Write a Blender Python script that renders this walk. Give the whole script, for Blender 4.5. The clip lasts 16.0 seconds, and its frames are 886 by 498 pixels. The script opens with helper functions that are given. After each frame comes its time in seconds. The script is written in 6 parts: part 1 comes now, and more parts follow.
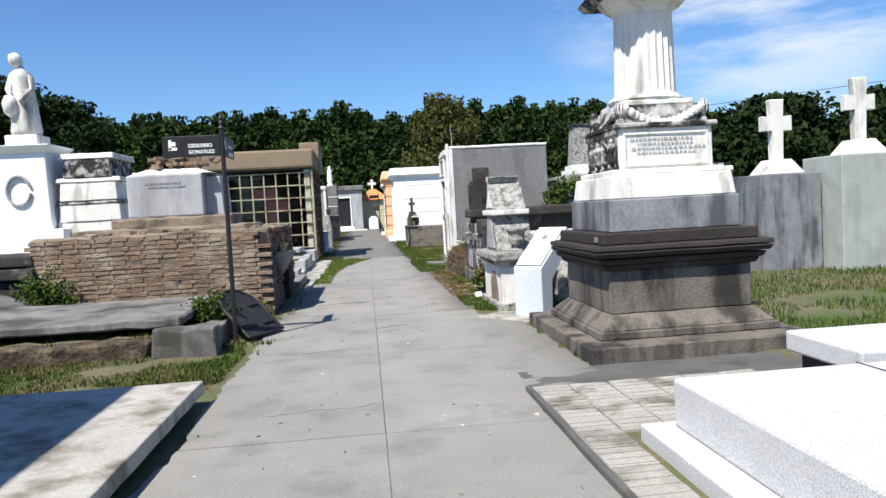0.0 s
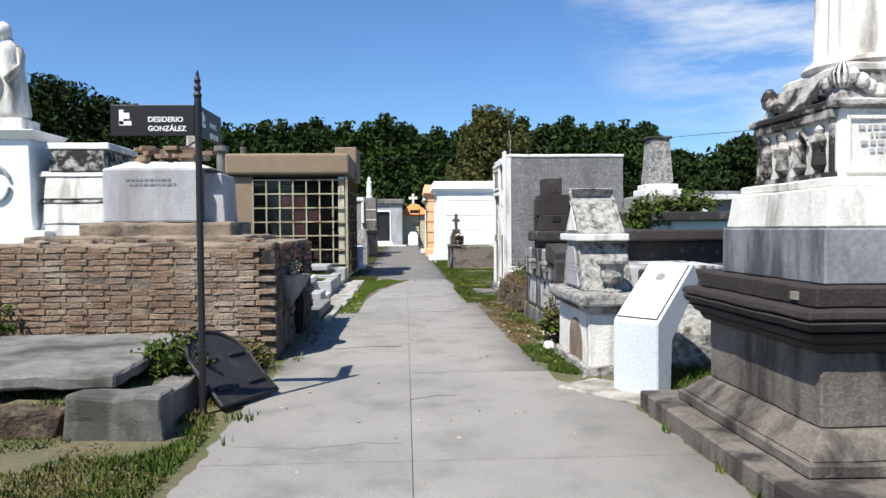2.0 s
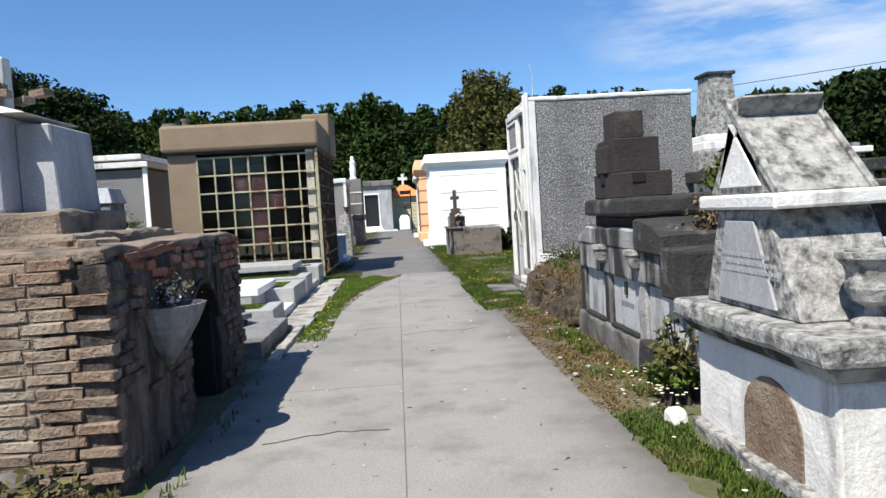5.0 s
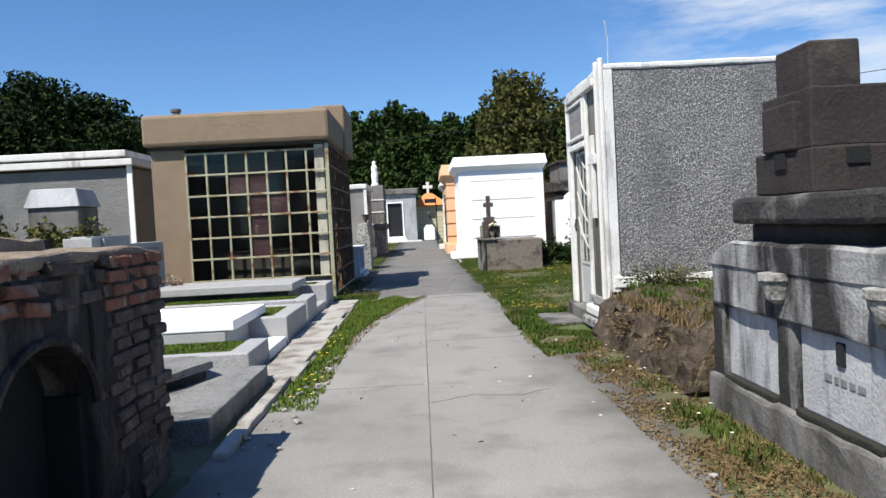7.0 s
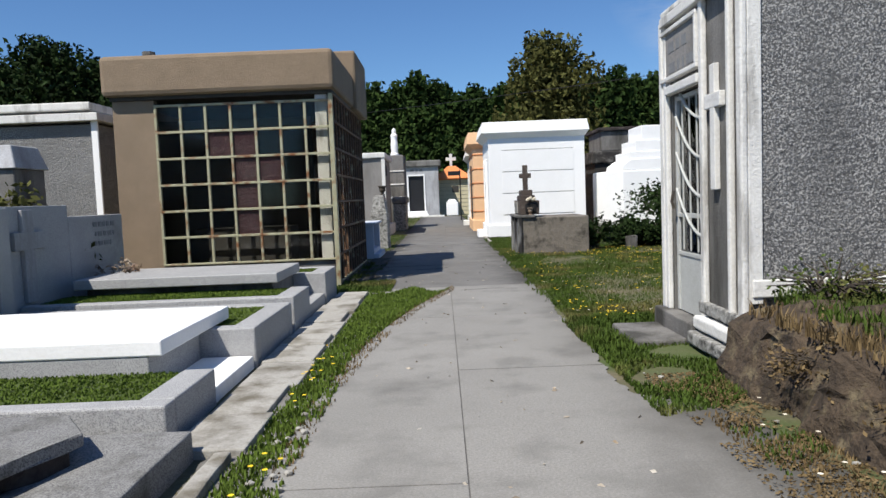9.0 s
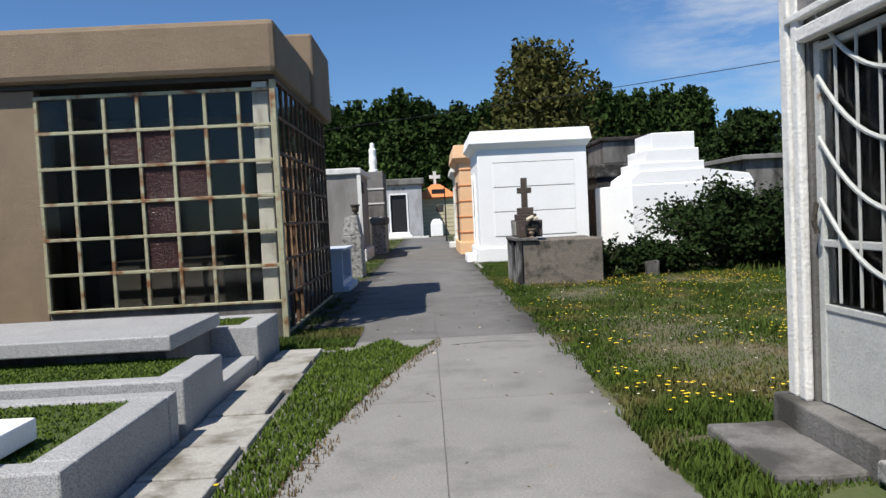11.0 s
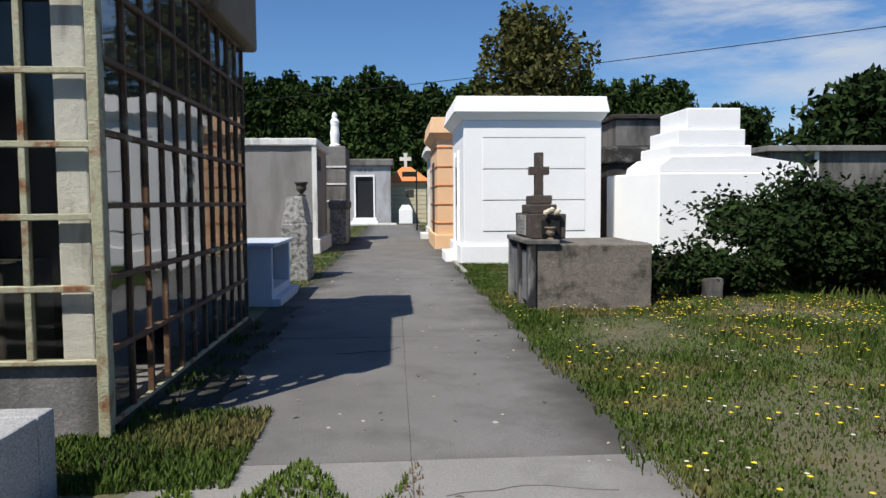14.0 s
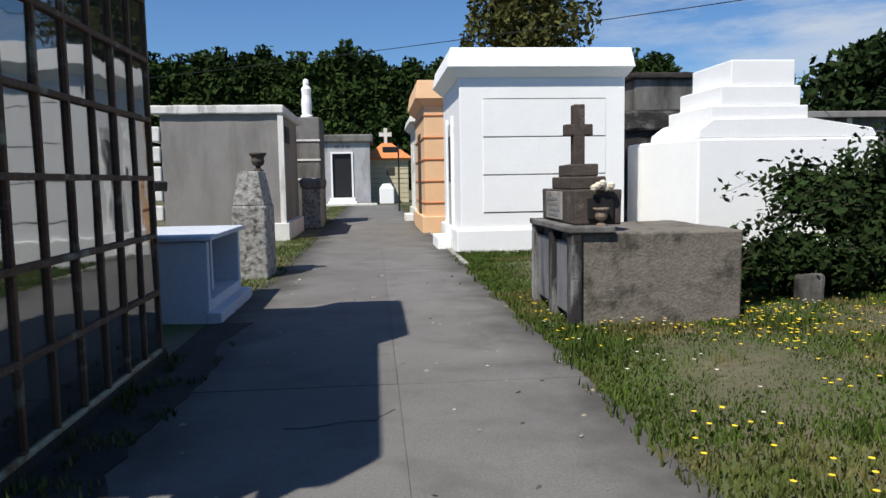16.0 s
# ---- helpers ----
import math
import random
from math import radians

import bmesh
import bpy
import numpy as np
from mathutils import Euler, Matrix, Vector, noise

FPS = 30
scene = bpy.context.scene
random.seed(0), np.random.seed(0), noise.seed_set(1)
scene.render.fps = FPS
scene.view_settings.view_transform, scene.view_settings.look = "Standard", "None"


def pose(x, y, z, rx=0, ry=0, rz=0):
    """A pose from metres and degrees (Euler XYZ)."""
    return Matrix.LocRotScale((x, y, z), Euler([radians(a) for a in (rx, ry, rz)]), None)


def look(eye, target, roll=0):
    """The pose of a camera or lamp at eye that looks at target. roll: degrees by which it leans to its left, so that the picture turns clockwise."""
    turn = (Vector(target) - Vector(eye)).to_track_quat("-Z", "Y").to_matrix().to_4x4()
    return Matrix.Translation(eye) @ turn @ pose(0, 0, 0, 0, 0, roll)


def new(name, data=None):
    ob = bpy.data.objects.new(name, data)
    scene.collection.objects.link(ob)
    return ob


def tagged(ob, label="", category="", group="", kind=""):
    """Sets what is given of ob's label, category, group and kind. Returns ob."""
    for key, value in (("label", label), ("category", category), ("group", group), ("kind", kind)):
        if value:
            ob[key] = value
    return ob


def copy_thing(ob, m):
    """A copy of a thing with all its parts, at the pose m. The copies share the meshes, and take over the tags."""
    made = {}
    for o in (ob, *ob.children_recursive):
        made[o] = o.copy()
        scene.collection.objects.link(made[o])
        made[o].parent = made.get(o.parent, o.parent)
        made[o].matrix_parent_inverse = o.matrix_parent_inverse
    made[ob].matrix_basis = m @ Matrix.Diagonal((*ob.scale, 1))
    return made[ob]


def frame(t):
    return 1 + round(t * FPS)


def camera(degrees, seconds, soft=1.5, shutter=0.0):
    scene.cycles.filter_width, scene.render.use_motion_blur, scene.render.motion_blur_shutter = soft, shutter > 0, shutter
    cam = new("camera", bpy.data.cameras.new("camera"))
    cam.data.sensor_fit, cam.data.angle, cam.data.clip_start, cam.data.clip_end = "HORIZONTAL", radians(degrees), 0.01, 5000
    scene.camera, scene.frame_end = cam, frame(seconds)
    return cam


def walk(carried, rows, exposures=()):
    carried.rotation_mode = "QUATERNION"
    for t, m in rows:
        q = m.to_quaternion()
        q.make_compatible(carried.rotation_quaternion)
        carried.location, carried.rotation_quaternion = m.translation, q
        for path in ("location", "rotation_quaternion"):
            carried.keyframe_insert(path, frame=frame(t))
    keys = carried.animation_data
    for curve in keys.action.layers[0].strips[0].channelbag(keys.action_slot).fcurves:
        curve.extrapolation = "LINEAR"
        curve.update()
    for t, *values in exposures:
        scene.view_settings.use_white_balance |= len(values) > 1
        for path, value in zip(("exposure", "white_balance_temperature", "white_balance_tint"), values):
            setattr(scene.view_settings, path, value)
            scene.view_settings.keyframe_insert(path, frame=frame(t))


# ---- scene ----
cam = camera(62.7, 16.0)
METRES, EYE, TILT, LEAN, TURN = 23.4, 1.5, 0.0, 0.0, -5.9
ROWS = [
    (0.0, 0.0, 0.0, 0.0, -0.17, -3.14, 3.1),
    (0.5, -0.0033, 0.0318, -0.0006, -1.26, -1.92, 1.06),
    (1.0, -0.0052, 0.0648, 0.0006, 1.92, 1.1, 3.32),
    (1.5, -0.0071, 0.0953, 0.0008, 3.2, -1.57, 3.54),
    (2.0, -0.0124, 0.1273, 0.0008, 2.95, -1.66, 0.46),
    (2.5, -0.0155, 0.1602, 0.0021, 4.12, 1.02, 1.73),
    (3.0, -0.0209, 0.1925, 0.0027, 2.55, 0.91, 1.38),
    (3.5, -0.0213, 0.2237, 0.0024, 3.46, -0.73, 2.69),
    (6.0, -0.0352, 0.3792, -0.0036, 1.37, -3.31, 3.48),
    (6.5, -0.0392, 0.4095, -0.0032, 2.65, -2.34, 0.84),
    (7.0, -0.043, 0.4414, -0.0037, 4.17, -2.19, 3.01),
    (7.5, -0.0488, 0.4715, -0.0051, 5.61, -3.9, 0.56),
    (8.0, -0.0517, 0.5036, -0.005, 8.74, -5.14, 3.23),
    (8.5, -0.0563, 0.5338, -0.0051, 6.65, -4.75, 1.94),
    (11.0, -0.0709, 0.689, -0.0052, 4.61, -2.6, 2.85),
    (11.5, -0.0735, 0.7182, -0.0068, 3.02, -5.71, -0.13),
    (12.0, -0.076, 0.7498, -0.0066, 2.16, -3.49, 0.28),
    (12.5, -0.0762, 0.7812, -0.006, 2.04, -4.15, 1.75),
    (13.0, -0.0814, 0.8107, -0.007, 2.37, -7.24, 1.18),
    (13.5, -0.0849, 0.8431, -0.0049, 5.2, -3.32, -0.44),
    (14.0, -0.0916, 0.874, -0.0048, 2.09, -3.73, 0.37),
    (14.5, -0.0943, 0.9027, -0.0067, 3.25, -5.41, 2.46),
    (15.0, -0.1008, 0.9315, -0.008, 2.3, -8.04, 1.27),
    (15.5, -0.1023, 0.9608, -0.0076, -1.64, -5.78, 3.92),
    (16.0, -0.1058, 0.9908, -0.0074, 0.47, -5.39, 0.95),
]
walk(cam, [(t, pose(0, 0, EYE, TILT, LEAN, TURN) @ pose(METRES * x, METRES * y, METRES * z, 90 + pitch, roll, yaw)) for t, x, y, z, yaw, pitch, roll in ROWS],
     exposures=[(0.0, 0.70), (7.0, 0.58), (8.5, 0.33), (11.0, 0.27), (13.5, 0.21), (16.0, 0.2)])

# ---- light ----
SUN = Vector((-0.425, -0.53, 1.0)).normalized()      # towards the sun
world = bpy.data.worlds.new("sky")
scene.world = world
world.use_nodes = True
wn, wl = world.node_tree.nodes, world.node_tree.links
sky = wn.new("ShaderNodeTexSky")
sky.sky_type = 'NISHITA'
sky.sun_disc = False
sky.sun_elevation = math.asin(SUN.z)
sky.sun_rotation = math.atan2(SUN.x, SUN.y)
sky.ozone_density, sky.air_density, sky.dust_density = 3.0, 1.0, 0.2
# thin clouds: streaks in the sky's own directions
tc = wn.new("ShaderNodeTexCoord")
mp = wn.new("ShaderNodeMapping")
mp.inputs["Scale"].default_value = (2.2, 1.0, 9.0)
mp.inputs["Location"].default_value = (0.4, 0.0, 0.3)
cn = wn.new("ShaderNodeTexNoise")
cn.inputs["Scale"].default_value, cn.inputs["Detail"].default_value, cn.inputs["Roughness"].default_value = 2.2, 9, 0.6
cr = wn.new("ShaderNodeValToRGB")
cr.color_ramp.elements[0].position, cr.color_ramp.elements[1].position = 0.42, 0.66
grad = wn.new("ShaderNodeVectorMath")
grad.operation = 'DOT_PRODUCT'
grad.inputs[1].default_value = (0.47, 0.82, 0.33)
gr = wn.new("ShaderNodeValToRGB")
gr.color_ramp.elements[0].position, gr.color_ramp.elements[1].position = 0.958, 0.997
mul = wn.new("ShaderNodeMath")
mul.operation = 'MULTIPLY'
mixs = wn.new("ShaderNodeMix")
mixs.data_type = 'RGBA'
tint = wn.new("ShaderNodeMix")
tint.data_type, tint.blend_type = 'RGBA', 'MULTIPLY'
tint.inputs[0].default_value = 1.0
tint.inputs[7].default_value = (0.69, 0.95, 1.25, 1)
wl.new(tc.outputs["Generated"], mp.inputs["Vector"])
wl.new(mp.outputs[0], cn.inputs["Vector"])
wl.new(cn.outputs[0], cr.inputs[0])
wl.new(tc.outputs["Generated"], grad.inputs[0])
wl.new(grad.outputs["Value"], gr.inputs[0])
wl.new(cr.outputs[0], mul.inputs[0])
wl.new(gr.outputs[0], mul.inputs[1])
wl.new(mul.outputs[0], mixs.inputs[0])
wl.new(sky.outputs[0], tint.inputs[6])
wl.new(tint.outputs[2], mixs.inputs[6])
mixs.inputs[7].default_value = (7.5, 8.0, 8.6, 1)
wl.new(mixs.outputs[2], wn["Background"].inputs[0])
wn["Background"].inputs[1].default_value = 0.075
sun = new("sun", bpy.data.lights.new("sun", 'SUN'))
sun.data.energy, sun.data.angle, sun.data.color = 5.0, radians(0.5), (1.0, 0.95, 0.87)
sun.matrix_world = look(SUN * 50, (0, 0, 0))


# ---- materials ----
def mat(name, base, second=None, rough=0.85, scale=6.0, amount=0.5, grain=60.0, bump=0.25, stain=None, stain_at=(0.52, 0.72),
        streak=False, stain_scale=1.6, metal=0.0, island=0.0, random_tone=0.0, speckle=None, gloss=0.4, edge=None):
    """A weathered surface: two tones, grain, and blotches or runs of dirt."""
    m = bpy.data.materials.new(name)
    m.use_nodes = True
    n, l = m.node_tree.nodes, m.node_tree.links
    b = n["Principled BSDF"]
    b.inputs["Roughness"].default_value, b.inputs["Metallic"].default_value = rough, metal
    b.inputs["Specular IOR Level"].default_value = gloss
    geo = n.new("ShaderNodeNewGeometry")

    def noise_of(sc, detail, stretch=None):
        t = n.new("ShaderNodeTexNoise")
        t.inputs["Scale"].default_value, t.inputs["Detail"].default_value = sc, detail
        t.inputs["Roughness"].default_value = 0.62
        src = geo.outputs["Position"]
        if stretch:
            v = n.new("ShaderNodeVectorMath")
            v.operation = 'MULTIPLY'
            v.inputs[1].default_value = stretch
            l.new(src, v.inputs[0])
            src = v.outputs[0]
        l.new(src, t.inputs["Vector"])
        return t.outputs[0]

    def ramp(src, a, c):
        r = n.new("ShaderNodeValToRGB")
        r.color_ramp.elements[0].position, r.color_ramp.elements[1].position = a, c
        l.new(src, r.inputs[0])
        return r.outputs[0]

    def mix(fac, a, c, blend='MIX'):
        x = n.new("ShaderNodeMix")
        x.data_type, x.blend_type = 'RGBA', blend
        if isinstance(fac, float):
            x.inputs[0].default_value = fac
        else:
            l.new(fac, x.inputs[0])
        for slot, v in ((6, a), (7, c)):
            if isinstance(v, tuple):
                x.inputs[slot].default_value = (*v, 1)
            else:
                l.new(v, x.inputs[slot])
        return x.outputs[2]

    second = second or tuple(v * 0.7 for v in base)
    broad = ramp(noise_of(scale, 6), 0.5 - amount * 0.5, 0.5 + amount * 0.5)
    col = mix(broad, second, base)
    g = noise_of(grain, 4)
    col = mix(0.35, col, ramp(g, 0.2, 0.75), 'SOFT_LIGHT')
    if speckle:
        col = mix(ramp(noise_of(grain * 2.2, 2), 0.50, 0.58), col, speckle)
    if stain:
        s = noise_of(stain_scale, 9, (1.0, 1.0, 0.22) if streak else None)
        col = mix(ramp(s, *stain_at), col, stain)
    if edge:
        # dirt trodden in from the verges of the path
        inner, outer, dirt = edge
        xyz = n.new("ShaderNodeSeparateXYZ")
        l.new(geo.outputs["Position"], xyz.inputs[0])
        off, ab, wob, add = (n.new("ShaderNodeMath") for _ in range(4))
        off.operation, ab.operation, wob.operation, add.operation = 'ADD', 'ABSOLUTE', 'MULTIPLY_ADD', 'ADD'
        off.inputs[1].default_value = 0.05
        wob.inputs[1].default_value, wob.inputs[2].default_value = 1.5, -0.75
        l.new(xyz.outputs[0], off.inputs[0])
        l.new(off.outputs[0], ab.inputs[0])
        l.new(noise_of(1.1, 8), wob.inputs[0])
        l.new(ab.outputs[0], add.inputs[0])
        l.new(wob.outputs[0], add.inputs[1])
        span = n.new("ShaderNodeMapRange")
        span.interpolation_type = 'SMOOTHSTEP'
        span.inputs[1].default_value, span.inputs[2].default_value = inner, outer
        l.new(add.outputs[0], span.inputs[0])
        col = mix(span.outputs[0], col, dirt)
    if random_tone or island:
        hsv = n.new("ShaderNodeHueSaturation")
        mr = n.new("ShaderNodeMapRange")
        amt = random_tone or island
        mr.inputs[3].default_value, mr.inputs[4].default_value = 1 - amt, 1 + amt
        if random_tone:
            l.new(n.new("ShaderNodeObjectInfo").outputs["Random"], mr.inputs[0])
        else:
            l.new(geo.outputs["Random Per Island"], mr.inputs[0])
        l.new(mr.outputs[0], hsv.inputs["Value"])
        l.new(col, hsv.inputs["Color"])
        col = hsv.outputs[0]
    l.new(col, b.inputs["Base Color"])
    bp = n.new("ShaderNodeBump")
    bp.inputs["Strength"].default_value, bp.inputs["Distance"].default_value = bump, 0.02
    hgt = n.new("ShaderNodeMath")
    hgt.operation = 'ADD'
    l.new(g, hgt.inputs[0])
    l.new(broad, hgt.inputs[1])
    l.new(hgt.outputs[0], bp.inputs["Height"])
    l.new(bp.outputs[0], b.inputs["Normal"])
    return m


DIRT = (0.05, 0.045, 0.04)
M = dict(
    soil=mat("soil", (0.155, 0.127, 0.08), (0.058, 0.066, 0.026), scale=0.9, grain=25, bump=0.5, stain=(0.060, 0.090, 0.021), stain_at=(0.46, 0.62), stain_scale=0.6),
    path=mat("path_concrete", (0.268, 0.258, 0.238), (0.205, 0.198, 0.182), scale=0.55, amount=0.4, grain=70, bump=0.25, stain=(0.15, 0.145, 0.133), stain_at=(0.5, 0.74), stain_scale=1.7, random_tone=0.05, edge=(0.85, 1.85, (0.08, 0.075, 0.065))),
    frontpath=mat("wide_path_concrete", (0.262, 0.252, 0.232), (0.20, 0.193, 0.178), scale=0.55, amount=0.4, grain=70, bump=0.25, stain=(0.15, 0.145, 0.133), stain_at=(0.5, 0.74), stain_scale=1.7, random_tone=0.04, edge=(1.0, 2.6, (0.12, 0.115, 0.102))),
    oldpath=mat("older_path_concrete", (0.17, 0.164, 0.153), (0.125, 0.12, 0.112), scale=0.7, amount=0.4, grain=70, bump=0.25, stain=(0.11, 0.106, 0.097), stain_at=(0.48, 0.7), stain_scale=2.0, random_tone=0.06, edge=(0.8, 1.5, (0.055, 0.051, 0.044))),
    wash=mat("rain_streaked_whitewash", (0.50, 0.51, 0.515), (0.34, 0.345, 0.35), scale=3, grain=45, bump=0.35, stain=(0.045, 0.043, 0.04), stain_at=(0.5, 0.64), stain_scale=2.6, streak=True),
    turf=mat("turf_blade", (0.10, 0.15, 0.026), (0.07, 0.105, 0.02), scale=3, grain=5, bump=0.0, gloss=0.05, island=0.12),
    patch=mat("old_asphalt_edge", (0.114, 0.111, 0.105), (0.072, 0.069, 0.066), scale=3, grain=70, bump=0.4, stain=(0.048, 0.042, 0.030)),
    flag=mat("pale_flagstone", (0.390, 0.375, 0.338), (0.300, 0.285, 0.255), scale=2, grain=60, stain=(0.135, 0.120, 0.090), stain_scale=3, random_tone=0.07, stain_at=(0.46, 0.66)),
    tile=mat("ribbed_tile", (0.408, 0.391, 0.357), (0.289, 0.272, 0.246), scale=2.5, grain=60, stain=(0.136, 0.128, 0.102), stain_scale=2.5, random_tone=0.1, stain_at=(0.46, 0.64)),
    brick=mat("old_brick", (0.235, 0.165, 0.112), (0.165, 0.102, 0.068), scale=7, grain=45, bump=0.9, stain=(0.30, 0.25, 0.19), stain_at=(0.46, 0.66), stain_scale=2.2, random_tone=0.15),
    mortar=mat("crumbling_mortar", (0.30, 0.24, 0.175), (0.18, 0.135, 0.095), scale=5, grain=35, bump=0.8, stain=(0.090, 0.075, 0.060), stain_scale=2.5, stain_at=(0.46, 0.64)),
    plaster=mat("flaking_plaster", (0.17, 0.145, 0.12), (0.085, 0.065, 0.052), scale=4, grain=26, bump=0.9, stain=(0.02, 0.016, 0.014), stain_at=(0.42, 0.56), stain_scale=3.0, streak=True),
    # near-black for hollows: their deep shade is put into the colour
    soot=mat("shaded_hollow", (0.012, 0.012, 0.012), (0.006, 0.006, 0.006)),
    granite=mat("grey_granite", (0.43, 0.43, 0.425), (0.345, 0.345, 0.34), scale=3, grain=62, bump=0.08, rough=0.6, speckle=(0.21, 0.21, 0.215), stain=(0.200, 0.192, 0.176), stain_at=(0.62, 0.85)),
    dullgranite=mat("dirty_granite", (0.27, 0.268, 0.258), (0.19, 0.187, 0.178), scale=2.5, grain=60, bump=0.15, rough=0.7, speckle=(0.10, 0.10, 0.10), stain=(0.07, 0.066, 0.055), stain_at=(0.5, 0.68), stain_scale=3),
    tombrender=mat("brownish_tomb_render", (0.215, 0.19, 0.155), (0.14, 0.122, 0.10), scale=4, grain=38, bump=0.5, stain=(0.06, 0.053, 0.042), stain_at=(0.5, 0.66), stain_scale=4),
    umber=mat("dark_umber_stone", (0.085, 0.064, 0.052), (0.045, 0.036, 0.03), scale=6, grain=40, bump=0.5, stain=(0.15, 0.135, 0.115), stain_at=(0.56, 0.7), stain_scale=5),
    # darker copy of the old brick, for the vault wall in shade
    shadebrick=mat("shaded_end_brick", (0.12, 0.085, 0.065), (0.055, 0.04, 0.033), scale=8, grain=45, bump=0.9, stain=(0.20, 0.17, 0.14), stain_at=(0.55, 0.7), stain_scale=4, random_tone=0.35),
    palegranite=mat("pale_granite", (0.62, 0.62, 0.62), (0.52, 0.52, 0.52), scale=3, grain=55, bump=0.08, rough=0.55, speckle=(0.36, 0.36, 0.37)),
    redglass=mat("dimpled_red_glass", (0.045, 0.014, 0.013), (0.03, 0.010, 0.010), scale=20, grain=60, bump=0.8, rough=0.18),
    concrete=mat("grey_concrete", (0.205, 0.198, 0.186), (0.136, 0.130, 0.121), scale=3, grain=50, bump=0.4, stain=(0.056, 0.053, 0.046), stain_at=(0.44, 0.62), streak=True),
    darkstone=mat("blackened_stone", (0.042, 0.039, 0.036), (0.018, 0.017, 0.016), scale=4, grain=40, bump=0.6, stain=(0.16, 0.153, 0.143), stain_at=(0.56, 0.72), stain_scale=3.2),
    stainstone=mat("rain_blackened_render", (0.40, 0.40, 0.39), (0.25, 0.248, 0.24), scale=3, grain=45, bump=0.5, stain=(0.024, 0.022, 0.021), stain_at=(0.40, 0.52), stain_scale=1.9, streak=True),
    lichen=mat("lichened_stone", (0.42, 0.415, 0.39), (0.25, 0.245, 0.225), scale=14, grain=40, bump=0.6, stain=(0.065, 0.061, 0.054), stain_at=(0.44, 0.66), stain_scale=13),
    brown=mat("brown_weathered_stone", (0.175, 0.156, 0.132), (0.095, 0.083, 0.07), scale=2.5, grain=40, bump=0.4, stain=(0.03, 0.026, 0.023), stain_at=(0.45, 0.6), streak=True, stain_scale=2.8),
    darkstep=mat("sooty_moulding", (0.041, 0.032, 0.028), (0.019, 0.015, 0.014), scale=4, grain=40, bump=0.4, stain=(0.094, 0.083, 0.072), stain_at=(0.56, 0.74)),
    bluegrey=mat("veined_grey_marble", (0.245, 0.252, 0.266), (0.144, 0.148, 0.158), scale=3, grain=30, bump=0.12, rough=0.55, stain=(0.072, 0.072, 0.079), stain_at=(0.48, 0.62), stain_scale=3.5, streak=True),
    marble=mat("weathered_white_marble", (0.74, 0.72, 0.67), (0.58, 0.56, 0.51), scale=2.5, grain=40, bump=0.2, rough=0.65, stain=(0.22, 0.20, 0.17), stain_at=(0.54, 0.7), stain_scale=2.6, streak=True),
    sootmarble=mat("soot_streaked_carving", (0.558, 0.540, 0.504), (0.378, 0.360, 0.333), scale=5, grain=40, bump=0.6, stain=(0.022, 0.02, 0.019), stain_at=(0.40, 0.53), stain_scale=5),
    greymarble=mat("grey_marble", (0.425, 0.433, 0.451), (0.323, 0.327, 0.340), scale=2.5, grain=40, bump=0.15, rough=0.6, stain=(0.221, 0.212, 0.204), stain_at=(0.46, 0.66), streak=True),
    white=mat("white_paint", (0.88, 0.88, 0.865), (0.82, 0.82, 0.805), scale=1.5, grain=40, bump=0.12, stain=(0.62, 0.60, 0.56), stain_at=(0.62, 0.85), stain_scale=1.3, streak=True),
    whiteworn=mat("worn_white_paint", (0.74, 0.73, 0.69), (0.60, 0.59, 0.56), scale=4, grain=40, bump=0.35, stain=(0.22, 0.205, 0.18), stain_at=(0.55, 0.72), stain_scale=3.5, streak=True),
    bluewhite=mat("cool_white_paint", (0.527, 0.570, 0.629), (0.459, 0.493, 0.544), scale=2, grain=40, bump=0.15, stain=(0.297, 0.297, 0.289), stain_at=(0.65, 0.85)),
    tan=mat("tan_roughcast", (0.259, 0.194, 0.130), (0.202, 0.148, 0.097), scale=2, grain=120, bump=0.5, stain=(0.144, 0.108, 0.072), stain_at=(0.6, 0.85), streak=True),
    orange=mat("peach_paint", (0.80, 0.52, 0.30), (0.74, 0.46, 0.26), scale=2, grain=50, bump=0.1),
    rooforange=mat("orange_roof_tile", (0.72, 0.26, 0.09), (0.55, 0.18, 0.06), scale=6, grain=40),
    yellowtile=mat("cream_tile", (0.62, 0.56, 0.38), (0.52, 0.46, 0.30), scale=4, grain=40),
    pebble=mat("pebbledash", (0.125, 0.125, 0.125), (0.08, 0.08, 0.08), scale=1.2, grain=27, bump=1.0, speckle=(0.36, 0.355, 0.34), stain=(0.09, 0.09, 0.09), stain_at=(0.52, 0.8), streak=True),
    render=mat("grey_render", (0.255, 0.244, 0.229), (0.203, 0.191, 0.180), scale=1.2, grain=40, bump=0.25, stain=(0.150, 0.143, 0.131), stain_at=(0.46, 0.7), streak=True),
    greenrender=mat("pale_green_render", (0.36, 0.385, 0.36), (0.29, 0.31, 0.29), scale=1.5, grain=40, bump=0.2, stain=(0.22, 0.23, 0.21), stain_at=(0.5, 0.75), streak=True),
    rust=mat("rusty_glazing_bar", (0.15, 0.078, 0.038), (0.07, 0.034, 0.018), scale=8, grain=50, bump=0.5, rough=0.75, stain=(0.30, 0.27, 0.18), stain_at=(0.56, 0.70), stain_scale=5),
    redbrick=mat("bare_red_brick", (0.30, 0.12, 0.07), (0.17, 0.065, 0.04), scale=9, grain=45, bump=0.8, stain=(0.30, 0.25, 0.20), stain_at=(0.54, 0.7), stain_scale=5, random_tone=0.3),
